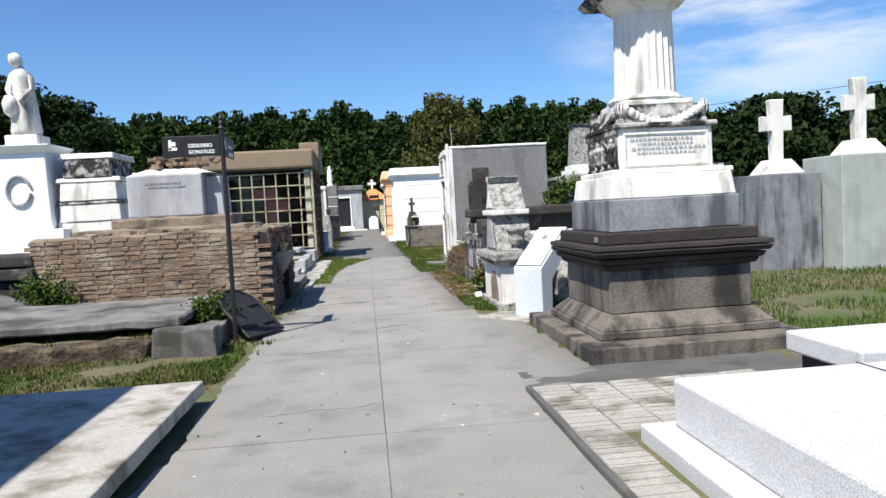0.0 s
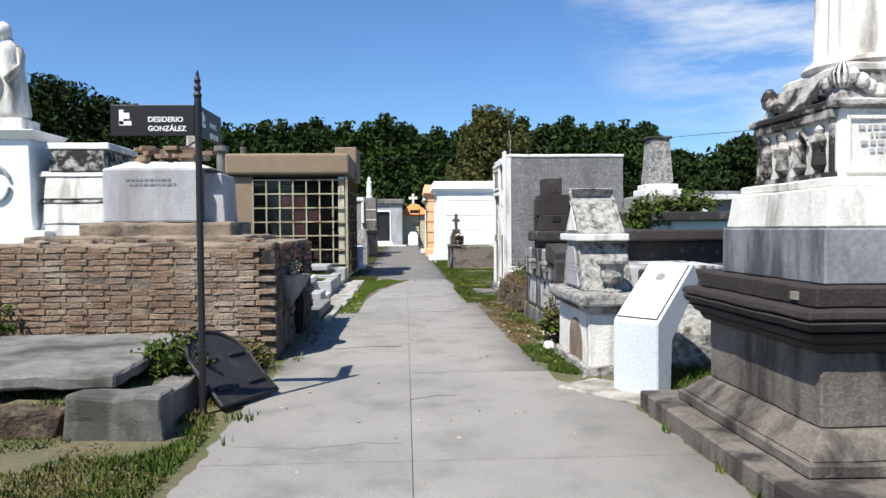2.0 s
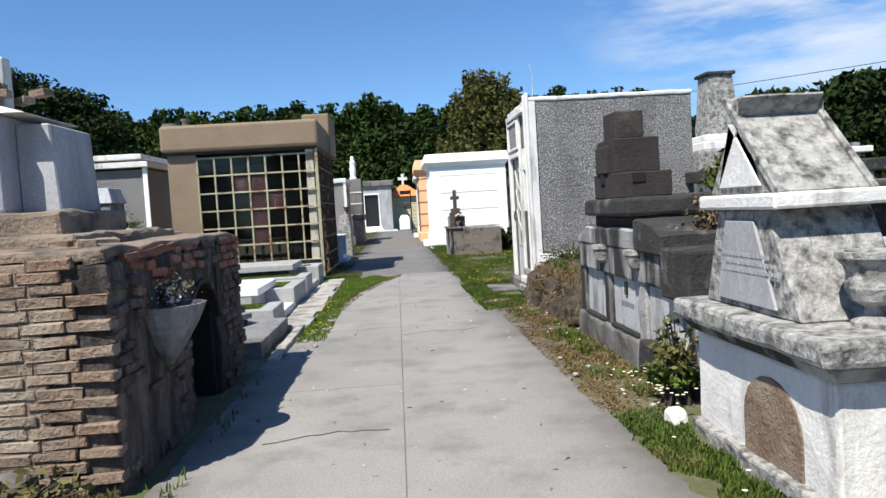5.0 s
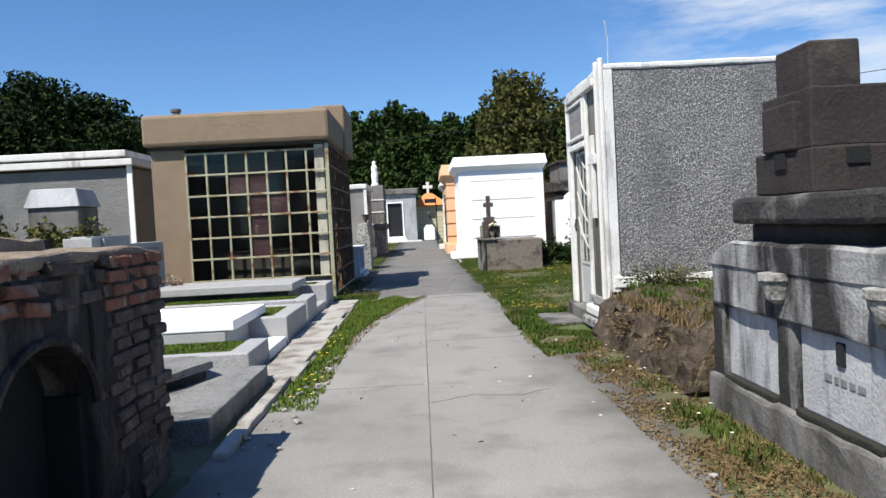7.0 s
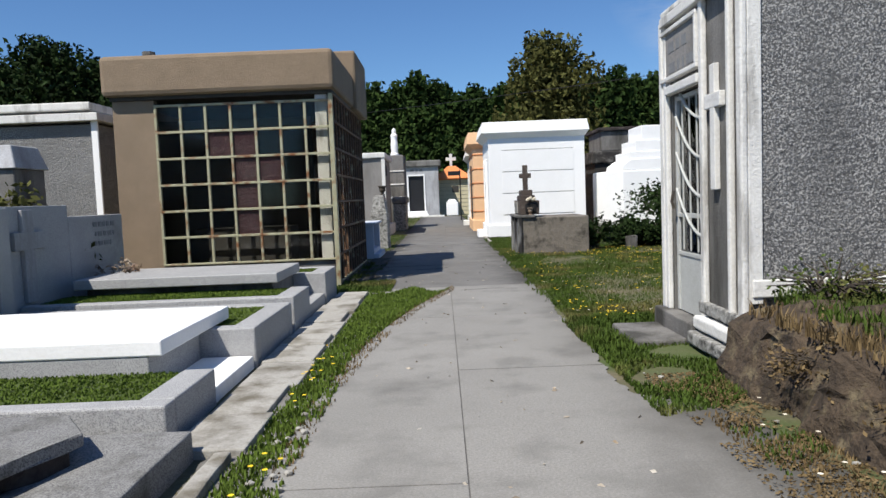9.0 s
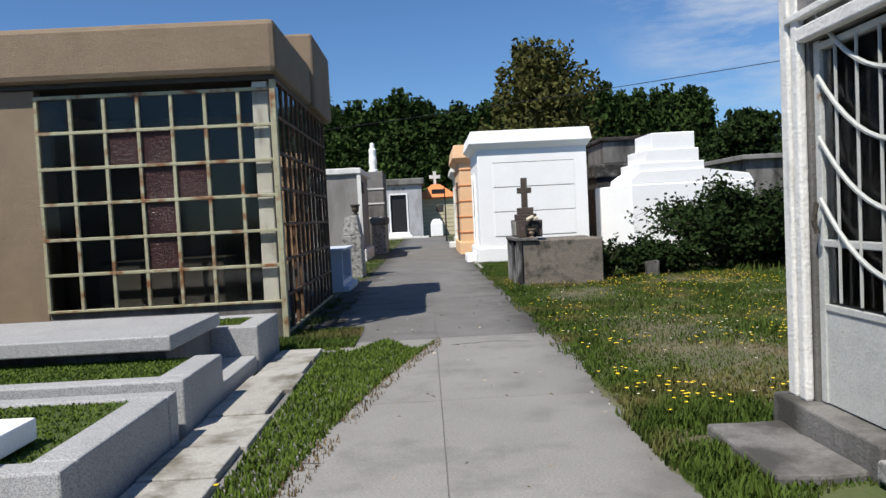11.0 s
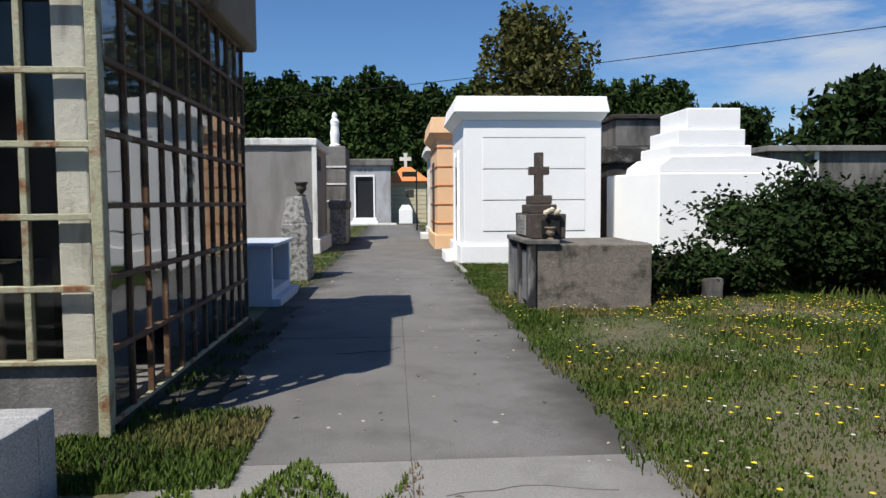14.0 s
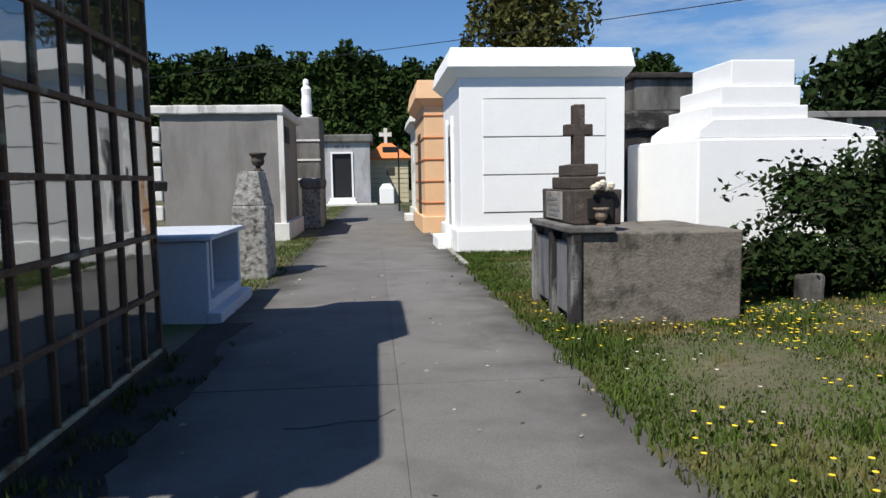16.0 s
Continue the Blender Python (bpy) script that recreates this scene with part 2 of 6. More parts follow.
    bank=mat("dark_rooty_earth", (0.085, 0.06, 0.038), (0.03, 0.022, 0.015), scale=7, amount=0.35, grain=22, bump=1.0, stain=(0.15, 0.12, 0.07), stain_at=(0.52, 0.66), stain_scale=6),
    # mossy concrete, with the deep shade by the glass wall in its colour
    mossshade=mat("mossy_shade_concrete", (0.028, 0.028, 0.022), (0.014, 0.014, 0.01), scale=3, grain=40, bump=0.5, stain=(0.05, 0.05, 0.042), stain_at=(0.54, 0.7), stain_scale=3),
    iron=mat("black_painted_iron", (0.018, 0.018, 0.02), (0.012, 0.012, 0.013), rough=0.45, grain=50, bump=0.1),
    oldiron=mat("dull_black_iron", (0.025, 0.025, 0.027), (0.014, 0.014, 0.015), rough=0.6, grain=30, bump=0.3, stain=(0.063, 0.052, 0.042), stain_at=(0.6, 0.8), stain_scale=6),
    cream=mat("flaking_cream_paint", (0.385, 0.371, 0.252), (0.294, 0.280, 0.168), scale=7, grain=60, bump=0.4, rough=0.6, stain=(0.18, 0.07, 0.022), stain_at=(0.51, 0.64), stain_scale=5),
    silver=mat("pale_grey_iron_paint", (0.496, 0.504, 0.480), (0.400, 0.408, 0.384), scale=6, grain=60, bump=0.2, rough=0.5, stain=(0.224, 0.136, 0.072), stain_at=(0.66, 0.78), stain_scale=6),
    # rooms, windows and soffits: their shade is put into this colour
    dark=mat("shaded_interior", (0.06, 0.056, 0.05), (0.04, 0.037, 0.033)),
    lawn=mat("trimmed_grass", (0.085, 0.12, 0.024), (0.055, 0.082, 0.017), scale=5, grain=80, bump=0.9),
    blade=mat("grass_blade", (0.066, 0.1, 0.017), (0.036, 0.062, 0.011), scale=1.2, grain=3, rough=0.7, bump=0.0, gloss=0.1, stain=(0.16, 0.125, 0.055), stain_at=(0.5, 0.68), stain_scale=0.9, island=0.35),
    dry=mat("dry_weeds", (0.186, 0.136, 0.068), (0.105, 0.071, 0.037), scale=3, grain=8, bump=0.0, gloss=0.05, island=0.35),
    leaf=mat("dark_leaf", (0.022, 0.04, 0.010), (0.009, 0.018, 0.005), scale=0.6, amount=0.3, grain=3, rough=0.8, bump=0.0, island=0.45, gloss=0.1),
    forest=mat("forest_leaf", (0.036, 0.062, 0.016), (0.014, 0.026, 0.008), scale=0.25, amount=0.3, grain=2, rough=0.9, bump=0.0, island=0.45, gloss=0.05),
    birch=mat("yellowish_leaf", (0.081, 0.081, 0.025), (0.049, 0.052, 0.017), scale=0.7, grain=2, rough=0.7, bump=0.0, gloss=0.05, island=0.4),
    bark=mat("bark", (0.080, 0.064, 0.048), (0.040, 0.034, 0.027), grain=20, bump=0.6),
    yellow=mat("yellow_petal", (0.85, 0.62, 0.03), (0.75, 0.52, 0.02), bump=0.0, island=0.15),
    pale=mat("pale_petal", (0.80, 0.78, 0.66), (0.6, 0.5, 0.35), bump=0.0, island=0.2),
    pink=mat("pink_petal", (0.65, 0.22, 0.38), (0.5, 0.15, 0.28), bump=0.0),
    teal=mat("green_plastic_sheet", (0.040, 0.288, 0.232), (0.028, 0.216, 0.176), scale=5, grain=12, rough=0.4, bump=0.5),
    lettering=mat("white_lettering", (0.80, 0.80, 0.78), (0.74, 0.74, 0.72), bump=0.0),
    ink=mat("grey_lettering", (0.22, 0.23, 0.23), (0.16, 0.16, 0.17), bump=0.0),
    litter=mat("fallen_leaf_and_chip", (0.480, 0.464, 0.416), (0.200, 0.136, 0.072), scale=2.0, grain=9, bump=0.0, island=0.4),
)


def glass(name, tone, rough=0.06, index=1.6, grime=0.0, mirror=None):
    m = bpy.data.materials.new(name)
    m.use_nodes = True
    n, l = m.node_tree.nodes, m.node_tree.links
    n.remove(n["Principled BSDF"])
    tr, gl, mx, fr = (n.new("ShaderNode" + k) for k in ("BsdfTransparent", "BsdfGlossy", "MixShader", "Fresnel"))
    tr.inputs[0].default_value = (*tone, 1)
    gl.inputs["Roughness"].default_value = rough
    fr.inputs[0].default_value = index
    geo, nz, bp = n.new("ShaderNodeNewGeometry"), n.new("ShaderNodeTexNoise"), n.new("ShaderNodeBump")
    nz.inputs["Scale"].default_value = 3.0
    bp.inputs["Strength"].default_value, bp.inputs["Distance"].default_value = 0.10, 0.02
    l.new(geo.outputs["Position"], nz.inputs["Vector"])
    l.new(nz.outputs[0], bp.inputs["Height"])
    l.new(bp.outputs[0], gl.inputs["Normal"])
    if mirror:
        mx.inputs[0].default_value = mirror
    else:
        l.new(fr.outputs[0], mx.inputs[0])
    l.new(tr.outputs[0], mx.inputs[1])
    l.new(gl.outputs[0], mx.inputs[2])
    if grime:
        df, m2 = n.new("ShaderNodeBsdfDiffuse"), n.new("ShaderNodeMixShader")
        df.inputs[0].default_value = (0.42, 0.45, 0.40, 1)
        m2.inputs[0].default_value = grime
        l.new(mx.outputs[0], m2.inputs[1])
        l.new(df.outputs[0], m2.inputs[2])
        mx = m2
    l.new(mx.outputs[0], n["Material Output"].inputs[0])
    return m


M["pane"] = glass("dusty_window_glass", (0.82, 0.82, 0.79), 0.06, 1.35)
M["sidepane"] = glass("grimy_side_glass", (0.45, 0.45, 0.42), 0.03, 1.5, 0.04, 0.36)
M["redpane"] = M["redglass"]

# ---- builders ----
ORIGIN = {}


def thing(name, label, category, at=(0, 0, 0), group="", kind=""):
    ob = new(name)
    ob.location = at
    ob.empty_display_size = 0.1
    ORIGIN[ob.name] = Vector(at)
    return tagged(ob, label, category, group, kind)


def part(name, bm, material, parent, label=""):
    me = bpy.data.meshes.new(name)
    o = ORIGIN.get(parent.name, Vector()) if parent else Vector()
    bm.transform(Matrix.Translation(-o))
    bmesh.ops.recalc_face_normals(bm, faces=bm.faces)
    bm.to_mesh(me)
    bm.free()
    me.materials.append(M[material])
    ob = new(name, me)
    if parent:
        ob.parent = parent
        ORIGIN[ob.name] = o
    if name in ("inscription", "limb", "stem", "carved_relief", "garland", "leaf_crown"):
        ob["kind"] = "stuff"
    return tagged(ob, label)


def solo(name, bm, material, label="", category="", kind="", group=""):
    return tagged(part(name, bm, material, None), label, category, group, kind)


def piece(name, mesh, parent, at=(0, 0, 0), turn=(0, 0, 0), size=(1, 1, 1)):
    """One of many alike pieces, on shared mesh data."""
    ob = new(name, mesh)
    ob.parent = parent
    ob.location = Vector(at) - ORIGIN.get(parent.name, Vector())
    ob.rotation_euler, ob.scale = turn, size
    return ob


def box(x0, x1, y0, y1, z0, z1, bevel=0.012, bm=None, wear=0.0):
    bm = bm or bmesh.new()
    tmp = bmesh.new()
    bmesh.ops.create_cube(tmp, size=1, matrix=Matrix.Translation(((x0 + x1) / 2, (y0 + y1) / 2, (z0 + z1) / 2)) @ Matrix.Diagonal((x1 - x0, y1 - y0, z1 - z0, 1)))
    if bevel:
        bmesh.ops.bevel(tmp, geom=tmp.edges[:], offset=min(bevel, (x1 - x0) / 3, (y1 - y0) / 3, (z1 - z0) / 3), segments=2, affect='EDGES', profile=0.5)
    if wear:
        roughen(tmp, wear)
    return merge(bm, tmp)


def merge(bm, tmp):
    me = bpy.data.meshes.new("t")
    tmp.to_mesh(me)
    tmp.free()
    bm.from_mesh(me)
    bpy.data.meshes.remove(me)
    return bm


def roughen(tmp, wear, cut=0.18):
    """Cuts long edges and shifts the points, for broken and worn stone."""
    for _ in range(4):
        long = [e for e in tmp.edges if e.calc_length() > cut]
        if not long or len(tmp.verts) > 4000:
            break
        bmesh.ops.subdivide_edges(tmp, edges=long, cuts=1, use_grid_fill=True)
    for v in tmp.verts:
        v.co += noise.noise_vector(v.co * 4.0) * wear + noise.noise_vector(v.co * 13.0) * wear * 0.5


def prism(points, axis, a, b, bevel=0.01, bm=None, wear=0.0):
    """An outline drawn out along an axis from a to b: x: (y, z), y: (x, z), z: (x, y)."""
    bm = bm or bmesh.new()
    tmp = bmesh.new()
    put = {"x": lambda p, c: (c, p[0], p[1]), "y": lambda p, c: (p[0], c, p[1]), "z": lambda p, c: (p[0], p[1], c)}[axis]
    lo, hi = [tmp.verts.new(put(p, a)) for p in points], [tmp.verts.new(put(p, b)) for p in points]
    k = len(points)
    tmp.faces.new(lo)
    tmp.faces.new(hi[::-1])
    for i in range(k):
        tmp.faces.new((lo[i], lo[(i + 1) % k], hi[(i + 1) % k], hi[i]))
    if bevel:
        bmesh.ops.bevel(tmp, geom=tmp.edges[:], offset=bevel, segments=1, affect='EDGES')
    if wear:
        roughen(tmp, wear)
    return merge(bm, tmp)


def frustum(x0, x1, y0, y1, z0, X0, X1, Y0, Y1, z1, bm=None, bevel=0.012, wear=0.0):
    """A block whose top (X, Y) differs from its foot (x, y)."""
    bm = bm or bmesh.new()
    tmp = bmesh.new()
    lo = [tmp.verts.new(p) for p in ((x0, y0, z0), (x1, y0, z0), (x1, y1, z0), (x0, y1, z0))]
    hi = [tmp.verts.new(p) for p in ((X0, Y0, z1), (X1, Y0, z1), (X1, Y1, z1), (X0, Y1, z1))]
    tmp.faces.new(lo[::-1])
    tmp.faces.new(hi)
    for i in range(4):
        tmp.faces.new((lo[i], lo[(i + 1) % 4], hi[(i + 1) % 4], hi[i]))
    if bevel:
        bmesh.ops.bevel(tmp, geom=tmp.edges[:], offset=bevel, segments=1, affect='EDGES')
    if wear:
        roughen(tmp, wear)
    return merge(bm, tmp)


def lathe(profile, x, y, z, seg=24, bm=None, flutes=0):
    """A turned body: profile of (radius, height) up from (x, y, z)."""
    bm = bm or bmesh.new()
    rings = []
    for r, h in profile:
        ring = []
        for i in range(seg):
            a = 2 * math.pi * i / seg
            rr = r * (0.93 if flutes and i % 2 else 1.0)
            ring.append(bm.verts.new((x + rr * math.cos(a), y + rr * math.sin(a), z + h)))
        rings.append(ring)
    for p, q in zip(rings, rings[1:]):
        for i in range(seg):
            bm.faces.new((p[i], p[(i + 1) % seg], q[(i + 1) % seg], q[i]))
    bm.faces.new(rings[0][::-1])
    bm.faces.new(rings[-1])
    return bm


def tube(points, r, bm=None, seg=6, r1=None):
    bm = bm or bmesh.new()
    pts = [Vector(p) for p in points]
    rings = []
    for i, p in enumerate(pts):
        d = (pts[min(i + 1, len(pts) - 1)] - pts[max(i - 1, 0)]).normalized()
        u = d.cross(Vector((0.31, 0.95, 0.07))).normalized()
        w = d.cross(u)
        rr = r if r1 is None else r + (r1 - r) * i / (len(pts) - 1)
        rings.append([bm.verts.new(p + (u * math.cos(2 * math.pi * k / seg) + w * math.sin(2 * math.pi * k / seg)) * rr) for k in range(seg)])
    for a, b in zip(rings, rings[1:]):
        for k in range(seg):
            bm.faces.new((a[k], a[(k + 1) % seg], b[(k + 1) % seg], b[k]))
    bm.faces.new(rings[0][::-1])
    bm.faces.new(rings[-1])
    return bm


def turned(bm, x, y, degrees):
    """Turns what is in bm about the upright through (x, y)."""
    bm.transform(Matrix.Translation((x, y, 0)) @ Matrix.Rotation(radians(degrees), 4, 'Z') @ Matrix.Translation((-x, -y, 0)))
    return bm


def mesh_of(bm, material, name="piece"):
    me = bpy.data.meshes.new(name)
    bmesh.ops.recalc_face_normals(bm, faces=bm.faces)
    bm.to_mesh(me)
    bm.free()
    me.materials.append(M[material])
    return me


def soup(name, verts, faces, material, label="", category="", kind="stuff", parent=None):
    """One mesh of very many small faces, from arrays."""
    me = bpy.data.meshes.new(name)
    verts, faces = np.asarray(verts, dtype=np.float32), np.asarray(faces, dtype=np.int32)
    k = faces.shape[1]
    me.vertices.add(len(verts))
    me.vertices.foreach_set("co", verts.ravel())
    me.loops.add(faces.size)
    me.loops.foreach_set("vertex_index", faces.ravel())
    me.polygons.add(len(faces))
    me.polygons.foreach_set("loop_start", np.arange(0, faces.size, k, dtype=np.int32))
    me.update(calc_edges=True)
    me.materials.append(M[material])
    ob = new(name, me)
    if parent:
        ob.parent = parent
    return tagged(ob, label, category, "", kind)


RNG = np.random.default_rng(7)


def blades(pts, height, width=0.008, lean=0.5):
    """Bent grass blades at the points: two quads each, narrowing."""
    n = len(pts)
    a = RNG.uniform(0, 2 * np.pi, n)
    h = height * RNG.uniform(0.45, 1.25, n)
    side = np.stack([np.cos(a), np.sin(a), np.zeros(n)], 1) * (width * RNG.uniform(0.6, 1.4, n))[:, None]
    b = a + RNG.uniform(0.8, 2.2, n)
    out = np.stack([np.cos(b), np.sin(b), np.zeros(n)], 1) * (h * lean * RNG.uniform(0.2, 1.2, n))[:, None]
    up = np.array([0, 0, 1.0])
    mid = pts + out * 0.35 + up * (h * 0.6)[:, None]
    tip = pts + out + up * h[:, None]
    v = np.stack([pts - side, pts + side, mid + side * 0.7, mid - side * 0.7, tip], 1).reshape(-1, 3)
    i = np.arange(n)[:, None] * 5
    f = np.concatenate([i + np.array([[0, 1, 2]]), i + np.array([[0, 2, 3]]), i + np.array([[3, 2, 4]])], 0)
    return v, f


def leaves(pts, size, flat=0.0):
    """Small leaf shapes (four-cornered, bent) turned every way."""
    n = len(pts)
    d = RNG.normal(size=(n, 3))
    d[:, 2] *= 1 - flat
    d /= np.linalg.norm(d, axis=1)[:, None]
    e = np.cross(d, RNG.normal(size=(n, 3)))
    e /= np.linalg.norm(e, axis=1)[:, None] + 1e-6
    s = (size * RNG.uniform(0.6, 1.4, n))[:, None]
    v = np.stack([pts - d * s, pts + e * s * 0.5, pts + d * s, pts - e * s * 0.5], 1).reshape(-1, 3)
    i = np.arange(n)[:, None] * 4
    return v, np.concatenate([i + np.array([[0, 1, 2]]), i + np.array([[0, 2, 3]])], 0)


def text(body, size, m, material, parent, name="lettering", extrude=0.001):
    cu = bpy.data.curves.new(name, 'FONT')
    cu.body, cu.size, cu.extrude, cu.offset = body, size, extrude, size * .022
    ob = bpy.data.objects.new(name, cu)
    scene.collection.objects.link(ob)
    dep = bpy.context.evaluated_depsgraph_get()
    me = bpy.data.meshes.new_from_object(ob.evaluated_get(dep))
    bpy.data.objects.remove(ob)
    me.transform(Matrix.Translation(-ORIGIN.get(parent.name, Vector())) @ m)
    me.materials.clear()
    me.materials.append(M[material])
    o2 = new(name, me)
    o2.parent = parent
    return o2


# ---- ground and path ----
def ground_sheet():
    xs = np.concatenate([np.linspace(-400, -14, 12), np.linspace(-12, 14, 105), np.linspace(16, 400, 12)])
    ys = np.concatenate([np.linspace(-120, -6, 8), np.linspace(-5, 50, 221), np.linspace(54, 500, 14)])
    verts, faces = [], []
    for y in ys:
        for x in xs:
            side = min(1.0, max(0.0, max(x - 1.3, -1.5 - x)) / 0.8) if y < 66 else 1.0
            z = -0.014 + side * (0.012 + 0.04 * noise.noise((x * 0.6, y * 0.6, 0)) + 0.015 * noise.noise((x * 3, y * 3, 5)))
            verts.append((x, y, z))
    w = len(xs)
    for j in range(len(ys) - 1):
        for i in range(w - 1):
            a = j * w + i
            faces.append((a, a + 1, a + w + 1, a + w))
    return soup("ground", verts, faces, "soil", "dry earth and short grass between the graves", "ground", "structure")


ground_sheet()


EDGE = ((-8, 1.22), (5.6, 1.22), (5.9, 1.96), (9.5, 1.96), (10.1, 1.5), (13, 1.42), (15, 1.62), (16.5, 1.86), (17.6, 1.75), (18.2, 1.2), (22, 1.25), (23, 1.38), (30, 1.3), (70, 1.3))


def path_edge(y):
    """The east edge of the path at y."""
    for (ya, xa), (yb, xb) in zip(EDGE, EDGE[1:]):
        if y <= yb:
            return xa + (xb - xa) * (y - ya) / (yb - ya)
    return EDGE[-1][1]


def slab_mesh(x0, x1, y0, y1, seed):
    """A path slab; its outer edge is crumbled."""
    r = random.Random(seed)
    k = 60
    ys = [y0 + (y1 - y0) * i / k for i in range(k + 1)]

    def rag(y, j):
        return .05 * noise.noise((j, y * 1.1, 1)) + .05 * noise.noise((j, y * 5, 2)) + r.uniform(-.012, .012)
    left = [(x0 - (rag(y, 3) if x0 < -1 else 0), y) for y in ys]
    right = [((path_edge(y) + rag(y, 7)) if x1 > 1 else x1, y) for y in reversed(ys)]
    return prism(left + right, "z", -0.1, r.uniform(-0.003, 0.003), 0)


pavement = thing("pavement", "long straight grey concrete footpath in worn slabs", "path", kind="structure")
CUTS = [-8, -4, -1.2, 1.9, 4.9, 7.7, 10.6, 13.6, 16.7, 19.0, 21.6, 24.4, 28.0, 31.2, 34.2, 38.0, 42, 46, 50, 54, 58, 62, 64.6]
for row, (ya, yb) in enumerate(zip(CUTS, CUTS[1:])):
    part("path_slab", slab_mesh(-1.36 if ya < 25 else -1.55, 0.045, ya, yb - 0.007, row), "frontpath" if ya < 10 else "path" if ya < 24 else "oldpath", pavement)
    part("path_slab", slab_mesh(0.053, 1.22, ya, yb - 0.007, row + 50), "frontpath" if ya < 10 else "path" if ya < 24 else "oldpath", pavement)
part("joint_fill", box(-1.3, 1.15, -8, 64.5, -.12, -.007, 0), "oldpath", pavement)
r = random.Random(5)
# mouldy strip along the glass wall, widened and blackened to deepen the shade
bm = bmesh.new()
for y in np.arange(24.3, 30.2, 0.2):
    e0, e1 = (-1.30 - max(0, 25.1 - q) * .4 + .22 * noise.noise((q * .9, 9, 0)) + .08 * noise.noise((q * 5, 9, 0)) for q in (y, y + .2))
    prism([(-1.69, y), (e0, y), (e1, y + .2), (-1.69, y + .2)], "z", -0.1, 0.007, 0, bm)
part("damp_margin", bm, "mossshade", pavement, "damp margin below the glass wall, darkened for shade")
# pale flags beside the granite graves
flags = thing("side_pavement", "narrow strip of pale cracked flagstones beside graves", "pavement", (-1.4, 19, 0), kind="structure")
y = 17.2
while y < 23.6:
    step = r.uniform(0.55, 0.8)
    part("flagstone", box(-1.62 + r.uniform(-.02, .02), -1.18 + r.uniform(-.04, .03), y, y + step - 0.015, -0.08, 0.035 + r.uniform(-.008, .008), 0.01), "flag", flags)
    y += step
part("kerb", box(-1.32, -1.22, 14.9, 17.15, -0.08, 0.05, 0.015, wear=0.012), "flag", flags)


# ---- tall things beside the path ----
def statue(x, y, z, h):
    """A draped standing figure as one plain shape."""
    bm = bmesh.new()
    s = h / 1.3
    lathe([(.24 * s, 0), (.26 * s, .08 * s), (.22 * s, .35 * s), (.19 * s, .6 * s), (.17 * s, .72 * s), (.19 * s, .88 * s), (.17 * s, .98 * s), (.07 * s, 1.05 * s), (.06 * s, 1.09 * s)], x, y, z, 18, bm)
    lathe([(.05 * s, 0), (.105 * s, .06 * s), (.115 * s, .13 * s), (.09 * s, .2 * s), (.02 * s, .24 * s)], x - .05 * s, y - .02, z + 1.06 * s, 12, bm)
    tube([(x - .15 * s, y - .05 * s, z + .93 * s), (x - .22 * s, y - .12 * s, z + .72 * s), (x - .1 * s, y - .2 * s, z + .55 * s)], .065 * s, bm, 8)
    tube([(x + .16 * s, y - .02 * s, z + .93 * s), (x + .2 * s, y - .1 * s, z + .7 * s), (x + .05 * s, y - .22 * s, z + .5 * s)], .06 * s, bm, 8)
    lathe([(.05 * s, 0), (.13 * s, .06 * s), (.16 * s, .2 * s), (.12 * s, .32 * s)], x - .16 * s, y - .16 * s, z + .28 * s, 12, bm)
    for v in bm.verts:
        v.co += Vector((noise.noise(Vector((v.co.x * 9, v.co.y * 9, v.co.z * 1.5))), noise.noise(Vector((v.co.y * 9, v.co.x * 9, v.co.z * 1.5))), 0)) * .05 * s
    for v in bm.verts:
        v.co.x = x + (v.co.x - x) * .8 - .10 * (v.co.z - z - .6 * h) * (v.co.z > z + .6 * h)
    for f in bm.faces:
        f.smooth = True
    return bm


def stone_cross(x, y, z, h, w, d, bm=None, flare=0.0):
    bm = bm or bmesh.new()
    a = h * 0.10
    prism([(x - a, z), (x + a, z), (x + a * .85, z + h * .5), (x + w / 2, z + h * .5 - flare), (x + w / 2, z + h * .5 + 2 * a + flare), (x + a * .85, z + h * .5 + 2 * a),
           (x + a + flare, z + h), (x - a - flare, z + h), (x - a * .85, z + h * .5 + 2 * a), (x - w / 2, z + h * .5 + 2 * a + flare), (x - w / 2, z + h * .5 - flare), (x - a * .85, z + h * .5)],
          "y", y - d / 2, y + d / 2, 0.015, bm)
    return bm


def urn(x, y, z, h, bm=None):
    return lathe([(.30 * h, 0), (.30 * h, .07 * h), (.14 * h, .16 * h), (.13 * h, .26 * h), (.30 * h, .36 * h), (.36 * h, .52 * h), (.34 * h, .7 * h), (.38 * h, .82 * h), (.47 * h, .92 * h), (.47 * h, h), (.36 * h, h), (.3 * h, .8 * h)], x, y, z, 18, bm)


def bars(parent, m, w, rows, material, h, name="inscription", seed=1):
    """Unreadable writing: plain bars in rows, on the plane of m."""
    rr = random.Random(seed)
    bm = bmesh.new()
    for k in range(rows):
        x, end = -w / 2 + rr.uniform(0, w * .12), w / 2 - rr.uniform(0, w * .15)
        while x < end:
            l = rr.uniform(.6, 2.2) * h
            tmp = bmesh.new()
            bmesh.ops.create_cube(tmp, size=1, matrix=m @ Matrix.Translation((x + l / 2, -k * h * 2.1, 0)) @ Matrix.Diagonal((l, h, .004, 1)))
            merge(bm, tmp)
            x += l + h * .7
    return part(name, bm, material, parent)


FRONT = Matrix.Rotation(radians(90), 4, 'X')                                    # writing that faces -y
EAST = Matrix.Rotation(radians(90), 4, 'Z') @ Matrix.Rotation(radians(90), 4, 'X')   # faces +x
